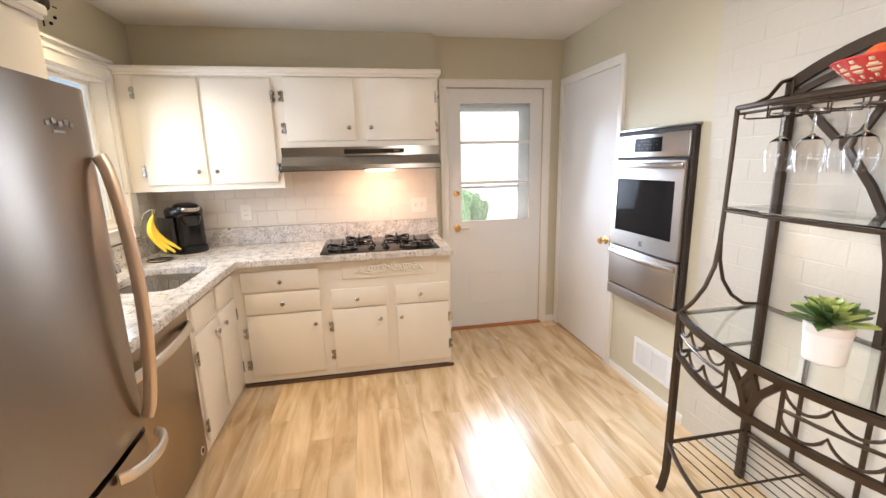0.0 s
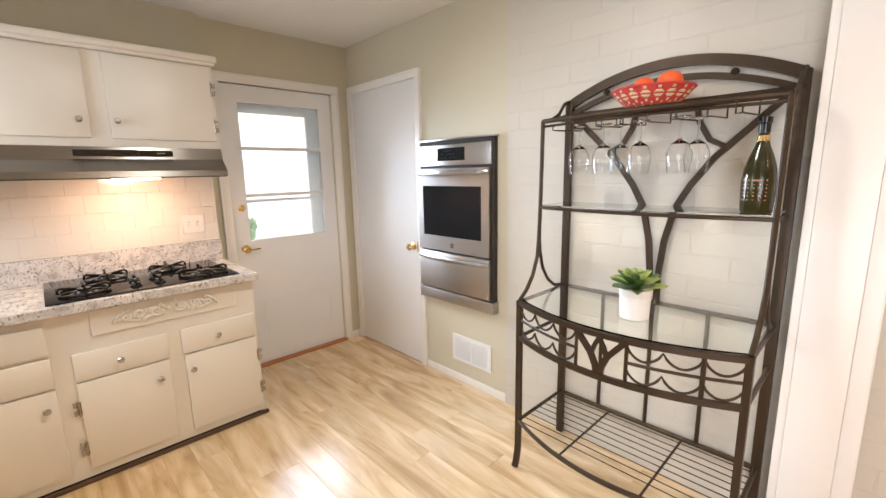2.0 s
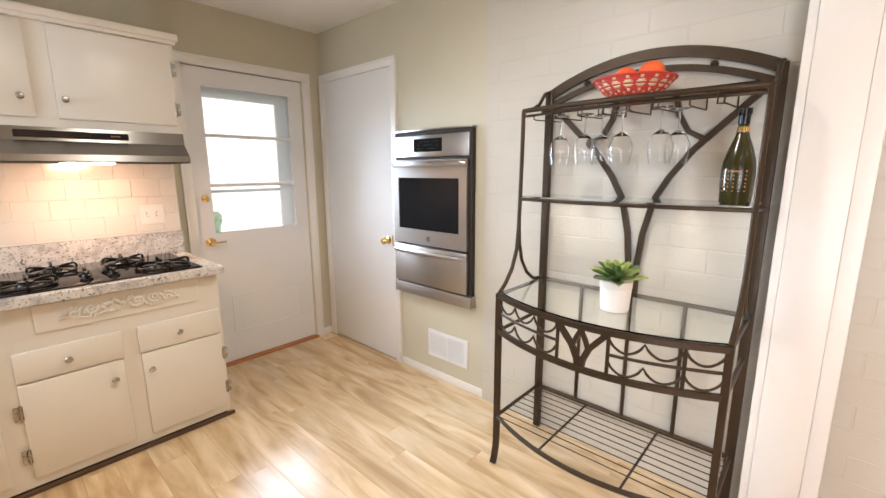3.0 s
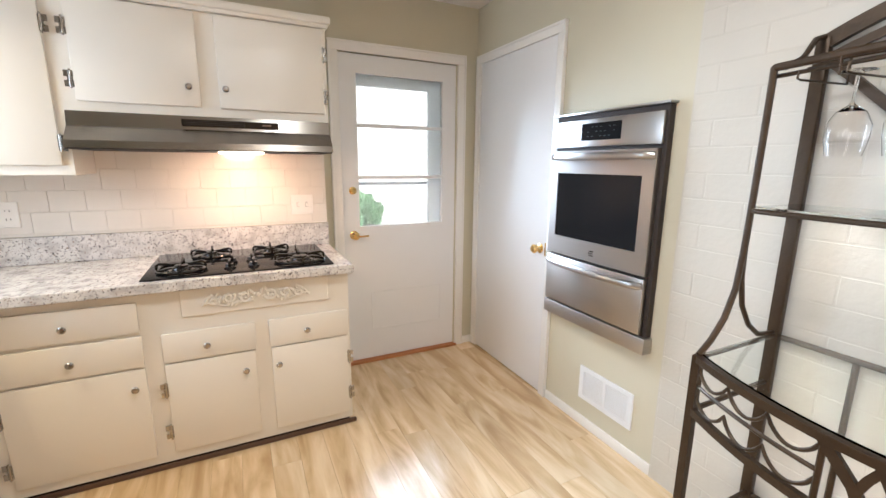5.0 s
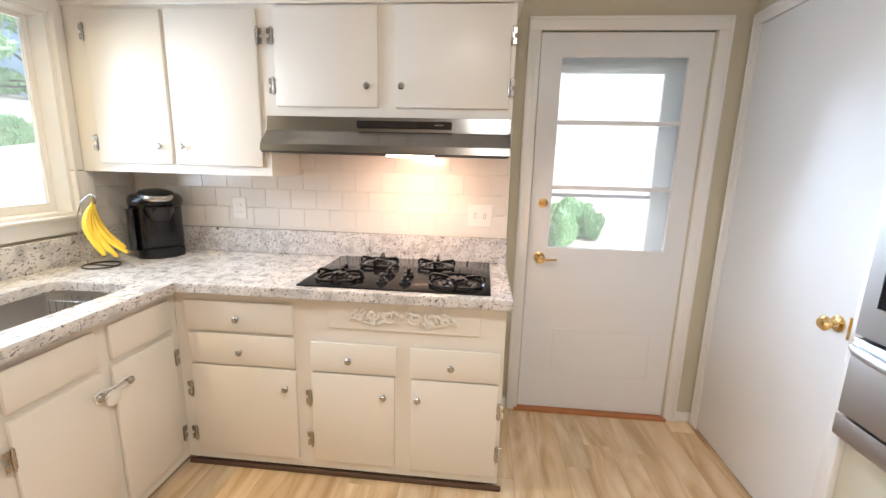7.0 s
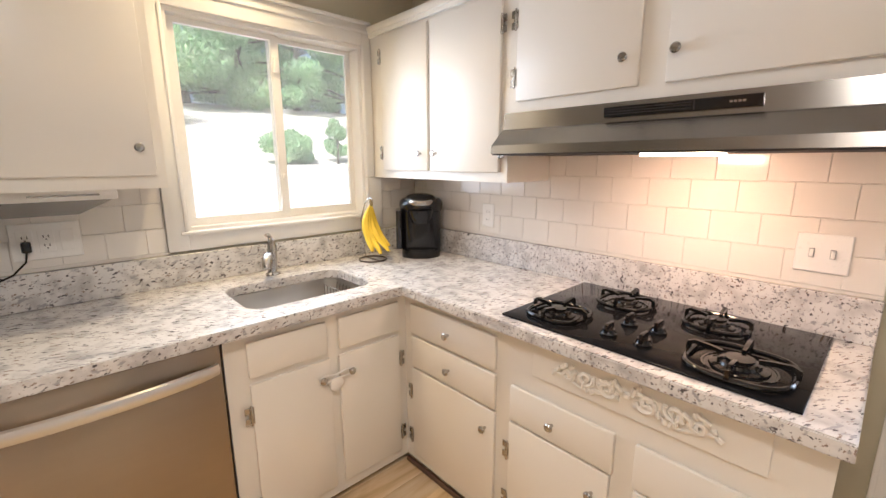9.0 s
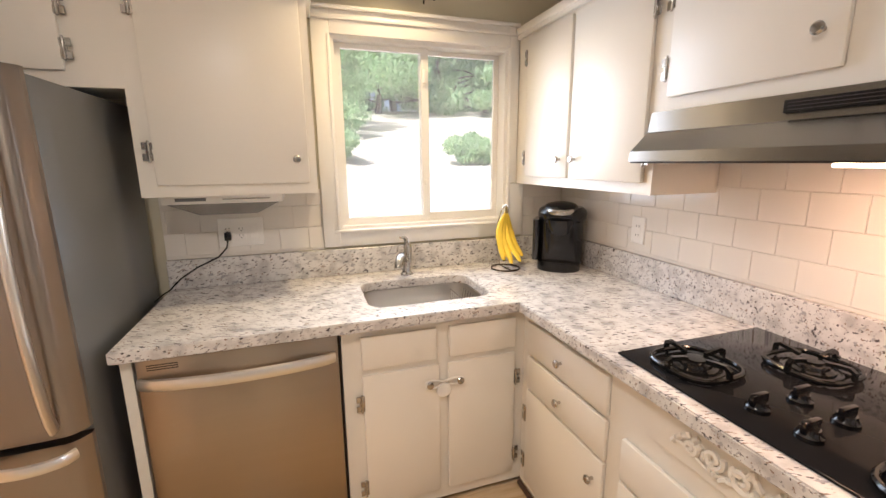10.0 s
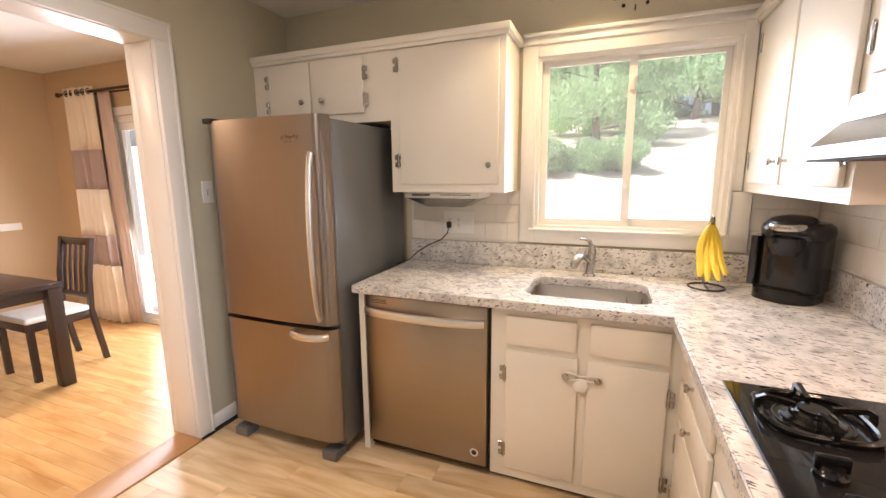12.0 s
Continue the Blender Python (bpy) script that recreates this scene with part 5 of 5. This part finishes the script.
# succulent in a white pot
pot = thing("succulent", "green rosette succulent in a white ceramic pot on the glass shelf", "potted plant", (1.83, 0.895, 0.8785))
part("pot", lathe(bmesh.new(), [(0.050, 0), (0.054, 0.004), (0.061, 0.118), (0.061, 0.122), (0.057, 0.122), (0.056, 0.105), (0.001, 0.105)], (0, 0, 0), "z", 36), M_POT, pot, "white ceramic pot")
part("pot_rim", lathe(bmesh.new(), [(0.0614, 0.095), (0.0622, 0.1235)], (0, 0, 0), "z", 36), M_GROUT, pot, "bare grey band under the rim")
part("soil", lathe(bmesh.new(), [(0.0555, 0.1055), (0.001, 0.110)], (0, 0, 0), "z", 20), M_DARK, pot, "dark soil")
leaf_bm = bmesh.new()
prof_l = [(0, 0.10), (0.25, 0.18), (0.5, 0.27), (0.72, 0.29), (0.90, 0.16), (1.0, 0.01)]
rs = [[leaf_bm.verts.new((u, sx * w * 0.95, dz + 0.10 * u * u)) for sx, dz in ((-1, 0.10 * w * 4), (0, -0.03), (1, 0.10 * w * 4), (0, 0.04))] for u, w in prof_l]
for a, c in zip(rs, rs[1:]):
    for q in range(4):
        leaf_bm.faces.new((a[q], a[(q + 1) % 4], c[(q + 1) % 4], c[q]))
leaf_bm.faces.new(rs[0])
leaf_bm.faces.new(rs[-1])
leaf_me = finish("leaf", leaf_bm, M_LEAF, True)
rnd = random.Random(8)
M_LEAF2 = material("succulent_outer_leaf", (0.10, 0.17, 0.05), 0.35, vary=0.4, scale=28, each=0.35)
outer_me = leaf_me.copy()
outer_me.materials[0] = M_LEAF2
for k in range(48):
    t = k / 48
    up_ = 80 - 80 * t
    ln = 0.036 + 0.080 * t ** 0.7
    o = new("leaf", leaf_me if t < 0.5 or k % 4 == 0 else outer_me)
    o.parent = pot
    q = Euler((0, -radians(up_ + rnd.uniform(-6, 6)), radians(k * 137.5))).to_matrix().to_4x4()
    o.matrix_basis = Matrix.Translation((0, 0, 0.118 + 0.022 * (1 - t))) @ q @ Matrix.Translation((0.004, 0, 0)) @ Matrix.Diagonal((ln, ln * 0.66, ln, 1))

# ---- dining room ----
TZ = 0.75
table = thing("dining_table", "dark espresso wood dining table", "table", (0, 0, 0))
part("tabletop", B(-0.33, 0.67, -2.4, -1.0, TZ - 0.035, TZ, 0.004), M_DARKWOOD, table)
part("apron", B(-0.28, 0.62, -2.35, -1.05, TZ - 0.11, TZ - 0.0355), M_DARKWOOD, table)
for x, y in ((-0.285, -1.045), (0.625, -1.045), (-0.285, -2.355), (0.625, -2.355)):
    part("leg", B(x - 0.04, x + 0.04, y - 0.04, y + 0.04, 0.0, TZ - 0.0352, 0.004), M_DARKWOOD, table)


def chair(x, y, rz):
    c = thing("dining_chair", "dark wood dining chair with a white seat pad", "chair", (x, y, 0))
    c.rotation_euler.z = radians(rz)
    for sx in (-1, 1):
        part("leg", tube(bmesh.new(), [(sx * 0.19, 0.19, 0), (sx * 0.19, 0.19, 0.43)], 0.026, 4), M_DARKWOOD, c)
        part("leg", tube(bmesh.new(), [(sx * 0.19, -0.26, 0), (sx * 0.19, -0.20, 0.43), (sx * 0.19, -0.22, 0.70), (sx * 0.19, -0.27, 0.99)], 0.024, 4), M_DARKWOOD, c)
    part("seat_frame", B(-0.20, 0.20, -0.20, 0.205, 0.37, 0.43, 0.004), M_DARKWOOD, c)
    part("seat_pad", B(-0.205, 0.205, -0.19, 0.215, 0.4305, 0.475, 0.018, 4), M_POT, c, "white seat pad")
    part("backrest", B(-0.18, 0.18, -0.275, -0.255, 0.93, 0.99, 0.004), M_DARKWOOD, c)
    for k in range(5):
        xx = -0.14 + 0.07 * k
        part("slat", tube(bmesh.new(), [(xx, -0.215, 0.55), (xx, -0.235, 0.75), (xx, -0.265, 0.94)], 0.024, 4, 0.006), M_DARKWOOD, c)
    part("lower_rail", B(-0.18, 0.18, -0.225, -0.205, 0.52, 0.56, 0.004), M_DARKWOOD, c)
    return c


c0 = chair(-0.42, -1.47, -90)

M_CURT = {}
for nm, col in (("cream", (0.78, 0.66, 0.50)), ("mauve", (0.42, 0.32, 0.28)), ("white", (0.85, 0.76, 0.64)), ("taupe", (0.60, 0.47, 0.40))):
    M_CURT[nm] = material(nm + "_cloth", col, 0.85, vary=0.05, grain=400, bump=0.3)


def curtain(y0, y1, waves):
    cu = thing("curtain", "floor-length curtain with broad cream, white and taupe bands", "curtain")
    cuts = [(0.02, 0.60, "cream"), (0.60, 0.90, "mauve"), (0.90, 1.35, "white"), (1.35, 1.72, "mauve"), (1.72, 2.29, "cream")]
    m = waves * 14
    for z0, z1, col in cuts:
        bm = bmesh.new()
        rows = 4
        g = []
        for i in range(rows + 1):
            z = z0 + (z1 - z0) * i / rows
            spread = 1 + 0.25 * (1 - z / 2.29)
            g.append([bm.verts.new((DIN_W + 0.10 + 0.035 * math.sin(2 * math.pi * waves * k / m) * (0.8 + 0.3 * math.sin(z * 2 + k * 0.3)), (y0 + y1) / 2 + ((y0 - y1) / 2 + (y1 - y0) * k / m) * spread, z)) for k in range(m + 1)])
        for i in range(rows):
            for k in range(m):
                bm.faces.new((g[i][k], g[i][k + 1], g[i + 1][k + 1], g[i + 1][k]))
        p = part("band", bm, M_CURT[col], cu, col + " cloth band")
        so = p.modifiers.new("thick", "SOLIDIFY")
        so.thickness = 0.003
    for k in range(waves):
        yy = y0 + (y1 - y0) * (k + 0.5) / waves
        part("grommet", tube(bmesh.new(), [(DIN_W + 0.10 + 0.025 * math.cos(t), yy, 2.245 + 0.025 * math.sin(t)) for t in [2 * math.pi * q / 16 for q in range(16)]], 0.004, 6, closed=True), M_BRONZE, cu, "bronze grommet")


curtain(-2.40, -1.98, 5)


def plain_curtain(y0, y1, waves):
    """A plain drape gathered beside the banded one."""
    cu = thing("curtain", "plain taupe drape gathered beside the banded curtain", "curtain")
    bm, m, g = bmesh.new(), waves * 14, []
    for i in range(13):
        z = 0.02 + 2.25 * i / 12
        spread = 0.75 + 0.55 * (1 - z / 2.29)
        g.append([bm.verts.new((DIN_W + 0.055 + 0.016 * math.sin(2 * math.pi * waves * k / m) * (0.8 + 0.3 * math.sin(z * 2.3 + k * 0.2)), (y0 + y1) / 2 + ((y0 - y1) / 2 + (y1 - y0) * k / m) * spread, z)) for k in range(m + 1)])
    for i in range(12):
        for k in range(m):
            bm.faces.new((g[i][k], g[i][k + 1], g[i + 1][k + 1], g[i + 1][k]))
    p_ = part("drape", bm, M_CURT["taupe"], cu)
    p_.modifiers.new("thick", "SOLIDIFY").thickness = 0.003


plain_curtain(-2.00, -1.80, 4)
rod = thing("curtain_rod", "dark bronze double curtain rod over the patio door", "curtain rod")
part("rod", tube(bmesh.new(), [(DIN_W + 0.10, -2.48, 2.245), (DIN_W + 0.10, 0.2, 2.245)], 0.013, 10), M_BRONZE, rod)
part("back_rod", tube(bmesh.new(), [(DIN_W + 0.04, -2.3, 2.235), (DIN_W + 0.04, 0.2, 2.235)], 0.008, 8), M_BRONZE, rod)
part("finial", lathe(bmesh.new(), [(0.001, 0), (0.02, 0.01), (0.022, 0.025), (0.001, 0.045)], (DIN_W + 0.10, -2.525, 2.245), "y", 16), M_BRONZE, rod)
part("bracket", B(DIN_W + 0.0005, DIN_W + 0.12, -2.30, -2.28, 2.225, 2.236), M_BRONZE, rod)

pd = solid("patio_door", holed(bmesh.new(), "x", DIN_W - 0.13, DIN_W - 0.005, -1.949, -0.151, 0.001, 2.029, [(-1.89, -0.21, 0.05, 1.97)]), M_TRIM, "white sliding patio door", smooth=False)
bm = holed(bmesh.new(), "x", DIN_W - 0.06, DIN_W - 0.02, -1.889, -1.02, 0.051, 1.969, [(-1.83, -1.08, 0.11, 1.90)])
part("door_leaf", bm, M_TRIM, pd, smooth=False)
bm = holed(bmesh.new(), "x", DIN_W - 0.11, DIN_W - 0.065, -1.08, -0.211, 0.051, 1.969, [(-1.02, -0.27, 0.11, 1.90)])
part("door_leaf", bm, M_TRIM, pd, smooth=False)
for x, a, b in ((DIN_W - 0.04, -1.8295, -1.0805), (DIN_W - 0.088, -1.0195, -0.2705)):
    p = part("pane", B(x - 0.002, x + 0.002, a, b, 0.1105, 1.8995), M_THINGL, pd, "clear glass pane", smooth=False)
    p.visible_shadow = False
casing("trim", "x", DIN_W + 0.0005, DIN_W + 0.018, -1.95, -0.15, 2.03, 0.07, "white patio door casing")
bm = bmesh.new()
bbox(bm, DIN_W + 0.0005, DIN_W + 0.014, DIN_S, -2.022, 0, 0.09, 0.003)
bbox(bm, DIN_W, BRICK, DIN_S + 0.0005, DIN_S + 0.014, 0, 0.09, 0.003)
solid("baseboard", bm, M_TRIM, "white dining room baseboard")
plate("light_switch", "white wall plate on the tan wall by the curtain", "switch", "s", DIN_S, -0.98, -0.78, 0.96, 1.03, [("toggle", -0.92, 0.995, 0.02, 0.012, 0.003, M_WHITEP)])

# ---- outdoors ----
M_GROUND = material("pale_gravel_ground", (0.50, 0.46, 0.38), 0.95, vary=0.2, scale=1.2, grain=30, bump=0.6)
bm = bmesh.new()
xs = [-400, -81, -40, -30, -24, -21, -18, -15, -12, -9, -7, -5, -4, -3, 2.5, 8, 20, 60, 400]
yss = [-400, -60, -20, -10, -5, 0, 3, 5, 8, 11, 14, 18, 30, 60, 400]


def height(x, y):
    r = max(0.0, -x - 3.0)
    # added northern rise: bright ground fills the door panes in place of white glare
    north = 0.62 * min(max(0.0, y - 5.0), 9.0) + 0.2 * min(max(0.0, y - 14.0), 60)
    return max(north if x > -3 else north * max(0.0, 1 + (x + 3) / 6), 0) - 0.45 + 0.315 * min(r, 6) + 0.215 * min(max(0.0, r - 6), 12) + 0.05 * min(max(0.0, r - 18), 60) + 0.08 * math.sin(x * 0.4 + y * 0.3) * min(1, r / 5)


gv = [[bm.verts.new((x, y, height(x, y))) for y in yss] for x in xs]
for a, c in zip(gv, gv[1:]):
    for k in range(len(yss) - 1):
        bm.faces.new((a[k], a[k + 1], c[k + 1], c[k]))
solid("ground", bm, M_GROUND, "pale sunlit ground rising to a wooded bank")
solid("patio", B(-5.0, DIN_W - 0.15, -4, 1.2, -0.45, -0.06), material("pale_concrete", (0.72, 0.69, 0.62), 0.9, grain=90, bump=0.4), "pale concrete patio")
M_FOL = material("tree_foliage", (0.42, 0.58, 0.34), 0.6, vary=0.5, scale=1.5, grain=8, each=0.25)
fol = M_FOL.node_tree
tl, mx = fol.nodes.new("ShaderNodeBsdfTranslucent"), fol.nodes.new("ShaderNodeMixShader")
tl.inputs["Color"].default_value = (0.42, 0.60, 0.32, 1)
mx.inputs[0].default_value = 0.6
fol.links.new(fol.nodes["Principled BSDF"].outputs[0], mx.inputs[1])
fol.links.new(tl.outputs[0], mx.inputs[2])
fol.links.new(mx.outputs[0], fol.nodes["Material Output"].inputs["Surface"])
# a pale translucent veil mixed into the outer panes imitates washed-out daylight glare
for hazed in (M_GLASS,):
    nt = hazed.node_tree
    veil_, mixf = nt.nodes.new("ShaderNodeBsdfTranslucent"), nt.nodes.new("ShaderNodeMixShader")
    veil_.inputs["Color"].default_value = (0.85, 0.87, 0.86, 1)
    mixf.inputs[0].default_value = 0.18
    nt.links.new(nt.nodes["Principled BSDF"].outputs[0], mixf.inputs[1])
    nt.links.new(veil_.outputs[0], mixf.inputs[2])
    nt.links.new(mixf.outputs[0], nt.nodes["Material Output"].inputs["Surface"])
M_BARK = material("bark", (0.10, 0.075, 0.055), 0.9, vary=0.3, grain=12, bump=0.8)


def crown_mesh(name, blobs, count, size, seed):
    """Many small leaf tufts scattered through a set of uneven clumps."""
    rnd_ = random.Random(seed)
    vs, fs = [], []
    for _ in range(count):
        c, r = blobs[rnd_.randrange(len(blobs))]
        d = Vector([rnd_.gauss(0, 1) for _ in range(3)]).normalized() * r * rnd_.random() ** 0.4
        d.z *= 0.75
        p = Vector(c) + d
        e = Euler([rnd_.uniform(0, 6.28) for _ in range(3)]).to_matrix()
        k = size * rnd_.uniform(0.6, 1.4)
        b = len(vs)
        for q in ((-1, 0, 0), (0, -0.45, 0.1), (1, 0, 0), (0, 0.45, 0.1)):
            vs.append(p + e @ (Vector(q) * k))
        fs.append((b, b + 1, b + 2, b + 3))
    me = bpy.data.meshes.new(name)
    me.from_pydata(vs, [], fs)
    me.materials.append(M_FOL)
    return me


def tree(at, h, spread, seed, conifer=False):
    rnd_ = random.Random(seed)
    t = thing("tree", "tall conifer with drooping green boughs" if conifer else "broad leafy green tree", "tree", at, "trees on the bank")
    bm = tube(bmesh.new(), [(0.1 * math.sin(k), 0.1 * math.cos(k * 1.3), h * 0.85 * k / 6) for k in range(7)], 0.16, 8)
    for v in bm.verts:
        f = 1.25 - 0.95 * v.co.z / h
        v.co.x *= f
        v.co.y *= f
    blobs = []
    for k in range(34 if conifer else 26):
        a = k * 2.4
        f = rnd_.uniform(0.05, 1.0)
        rr = spread * ((1.05 - f) if conifer else math.sin(math.pi * min(0.95, 0.3 + 0.6 * f))) * rnd_.uniform(0.5, 1)
        p = Vector((rr * math.cos(a), rr * math.sin(a), h * f - (0.3 if conifer else 0)))
        tube(bm, [(0, 0, max(0.6, p.z - 0.5)), p * 0.55 + Vector((0, 0, p.z * 0.42)), p], 0.045, 5)
        blobs.append((p, spread * (0.22 if conifer else 0.34) * rnd_.uniform(0.7, 1.2)))
    part("trunk", bm, M_BARK, t, "brown bark trunk and limbs")
    o = new("crown", crown_mesh("crown", blobs, 10000, 0.14, seed))
    o.parent = t
    return t


t1 = tree((-21, 6.5, height(-21, 6.5) - 0.2), 8.5, 3.4, 1)
t2 = tree((-22, 1.0, height(-22, 1) - 0.2), 9.5, 3.0, 2, True)
for k, (x, y, s_, src) in enumerate(((-13.5, 1.9, 0.62, 0), (-24, 11, 1.1, 0), (-21, 15, 1.2, 1), (-26, 5, 1.3, 0), (-25, -4, 1.2, 0), (-23, -8.5, 1.1, 1), (-20.5, 11.5, 1.0, 1), (-30, -1, 1.5, 0), (-28, 18, 1.4, 0), (-20, -14, 1.2, 0), (-20, 20, 1.2, 1), (-20.5, 3.4, 1.0, 0), (-21, 9, 1.1, 1), (-22, -2.5, 1.0, 1))):
    copy_thing((t1, t2)[src], Matrix.Translation((x, y, height(x, y))) @ Matrix.Rotation(k * 1.3, 4, "Z") @ Matrix.Diagonal((s_, s_, s_, 1)))


def shrub(at, r, h, seed):
    s_ = thing("shrub", "rounded green garden shrub in sun", "shrub", at, "garden shrubs")
    rnd_ = random.Random(seed)
    blobs = [(Vector((rnd_.uniform(-r, r) * 0.5, rnd_.uniform(-r, r) * 0.5, h * rnd_.uniform(0.25, 0.85))), r * rnd_.uniform(0.3, 0.5)) for _ in range(9)]
    part("stems", tube(bmesh.new(), [(0, 0, 0), (0.03, 0, h * 0.5)], 0.03, 5), M_BARK, s_)
    o = new("leaves", crown_mesh("leaves", blobs, 5000, 0.055, seed))
    o.parent = s_
    return s_


def shrub_copies(src, places):
    for k, (x, y, w, h) in enumerate(places):
        copy_thing(src, Matrix.Translation((x, y, height(x, y))) @ Matrix.Rotation(k * 2.1, 4, "Z") @ Matrix.Diagonal((w, w, h, 1)))


s1 = shrub((-9.2, 1.9, height(-9.2, 1.9)), 0.75, 0.75, 11)
s2 = shrub((-9.1, 7.3, height(-9.1, 7.3) - 0.1), 0.42, 1.5, 12)
for k, (x, y, src) in enumerate(((-9.4, 2.6, 0), (-9.2, 8.2, 1), (-9.4, 8.35, 1), (-9.0, 9.3, 0), (-9.1, 1.2, 0), (-9.1, 6.05, 0))):
    copy_thing((s1, s2)[src], Matrix.Translation((x, y, height(x, y))) @ Matrix.Rotation(k * 2.1, 4, "Z"))

shrub_copies(s1, ((1.95, 6.45, 0.42, 0.80), (2.22, 6.60, 0.32, 0.55)))
shrub_copies(s2, ((1.62, 7.3, 0.7, 0.8),))

M_FRESH = M_FOL.copy()
M_FRESH.name = "fresh_shrub_foliage"
for nd in M_FRESH.node_tree.nodes:
    if nd.type == "BSDF_TRANSLUCENT":
        nd.inputs["Color"].default_value = (0.50, 0.78, 0.20, 1)
s3 = shrub((-15.5, 1.75, height(-15.5, 1.75) - 0.1), 1.5, 1.7, 14)
for ob in s3.children:
    if ob.name.startswith("leaves"):
        ob.data.materials[0] = M_FRESH
for x, y, k in ((-15.8, 0.55, 1.0), (-15.2, 3.3, 0.55)):
    copy_thing(s3, Matrix.Translation((x, y, height(x, y) - 0.1)) @ Matrix.Rotation(x, 4, "Z") @ Matrix.Diagonal((k, k, k, 1)))
copy_thing(t1, Matrix.Translation((-19.5, 5.6, height(-19.5, 5.6) - 0.3)) @ Matrix.Rotation(2.2, 4, "Z") @ Matrix.Diagonal((0.85, 0.85, 0.85, 1)))

# ---- pieces: tiles, bricks, boards ----
def grid_pieces(name, mat, axis, face, out, u0, u1, z0, z1, w, h, gap, th, parent, skip=(), bevel=0.0015, phase=0.0):
    """Laid pieces in running bond on a wall face; out: which way they stand proud."""
    meshes, row, z = {}, 0, z0
    while z < z1 - 0.008:
        zb = min(z + h, z1)
        u = u0 - (w / 2 if row % 2 else 0) - phase
        while u < u1:
            a, b = max(u, u0), min(u + w, u1)
            if b - a > 0.012 and not any(a < s1_ - 1e-4 and b > s0_ + 1e-4 and z < t1_ - 1e-4 and zb > t0_ + 1e-4 for s0_, s1_, t0_, t1_ in skip):
                k = (round(b - a - gap, 3), round(zb - z - gap, 3))
                if k not in meshes:
                    meshes[k] = finish(name, B(0, k[0], 0, th, 0, k[1], bevel, 1) if axis == "y" else B(0, th, 0, k[0], 0, k[1], bevel, 1), mat)
                o = new(name, meshes[k])
                f = face if out > 0 else face - th
                o.location = (a + gap / 2, f, z + gap / 2) if axis == "y" else (f, a + gap / 2, z + gap / 2)
                o.parent = parent
            u += w
        z += h
        row += 1


grout_n = solid("tile_field", B(WEST + 0.001, 1.028, TILED - 0.004, TILED - 0.0005, 1.054, 1.637), M_GROUT, "white glazed tiles behind the cooktop")
grid_pieces("tile", M_TILE, "y", TILED - 0.004, -1, WEST + 0.009, 1.028, 1.0665, 1.386, 0.148, 0.1065, 0.0014, 0.005, grout_n, phase=0.03)
grid_pieces("tile", M_TILE, "y", TILED - 0.004, -1, -0.113, 1.028, 1.386, 1.478, 0.148, 0.1065, 0.0014, 0.005, grout_n, phase=0.061)
grout_w = solid("tile_field", B(WEST + 0.0005, WEST + 0.004, 1.32, 2.016, 1.054, 1.359), M_GROUT, "white glazed tiles under the wall cabinet")
grid_pieces("tile", M_TILE, "x", WEST + 0.004, 1, 1.32, 2.016, 1.0665, 1.359, 0.135, 0.1065, 0.0014, 0.005, grout_w, phase=0.05)
grout_c = solid("tile_field", B(WEST + 0.0005, WEST + 0.004, 3.132, TILED - 0.01, 1.054, 1.359), M_GROUT, "white glazed tiles in the corner")
grid_pieces("tile", M_TILE, "x", WEST + 0.004, 1, 3.132, TILED - 0.01, 1.0665, 1.359, 0.148, 0.1065, 0.0014, 0.005, grout_c)

brick_wall = bpy.data.objects["brick_wall_backing"]
grid_pieces("brick", M_BRICK, "x", BRICK + 0.011, -1, SOUTH + 0.025, 1.785, 0.02, CEIL - 0.002, 0.30, 0.0985, 0.0024, 0.010, brick_wall, bevel=0.003, phase=0.08)
grid_pieces("brick", M_BRICK, "x", BRICK + 0.011, -1, -0.30, SOUTH_BACK - 0.002, 0.02, CEIL - 0.002, 0.30, 0.0985, 0.0024, 0.010, brick_wall, bevel=0.003)

boards("plank", M_FLOOR, WEST, EAST, SOUTH + 0.052, NORTH, 0.13, 1.22, floor)
boards("plank", M_FLOOR2, DIN_W, BRICK, DIN_S, SOUTH_BACK + 0.008, 0.07, 0.9, floor2)
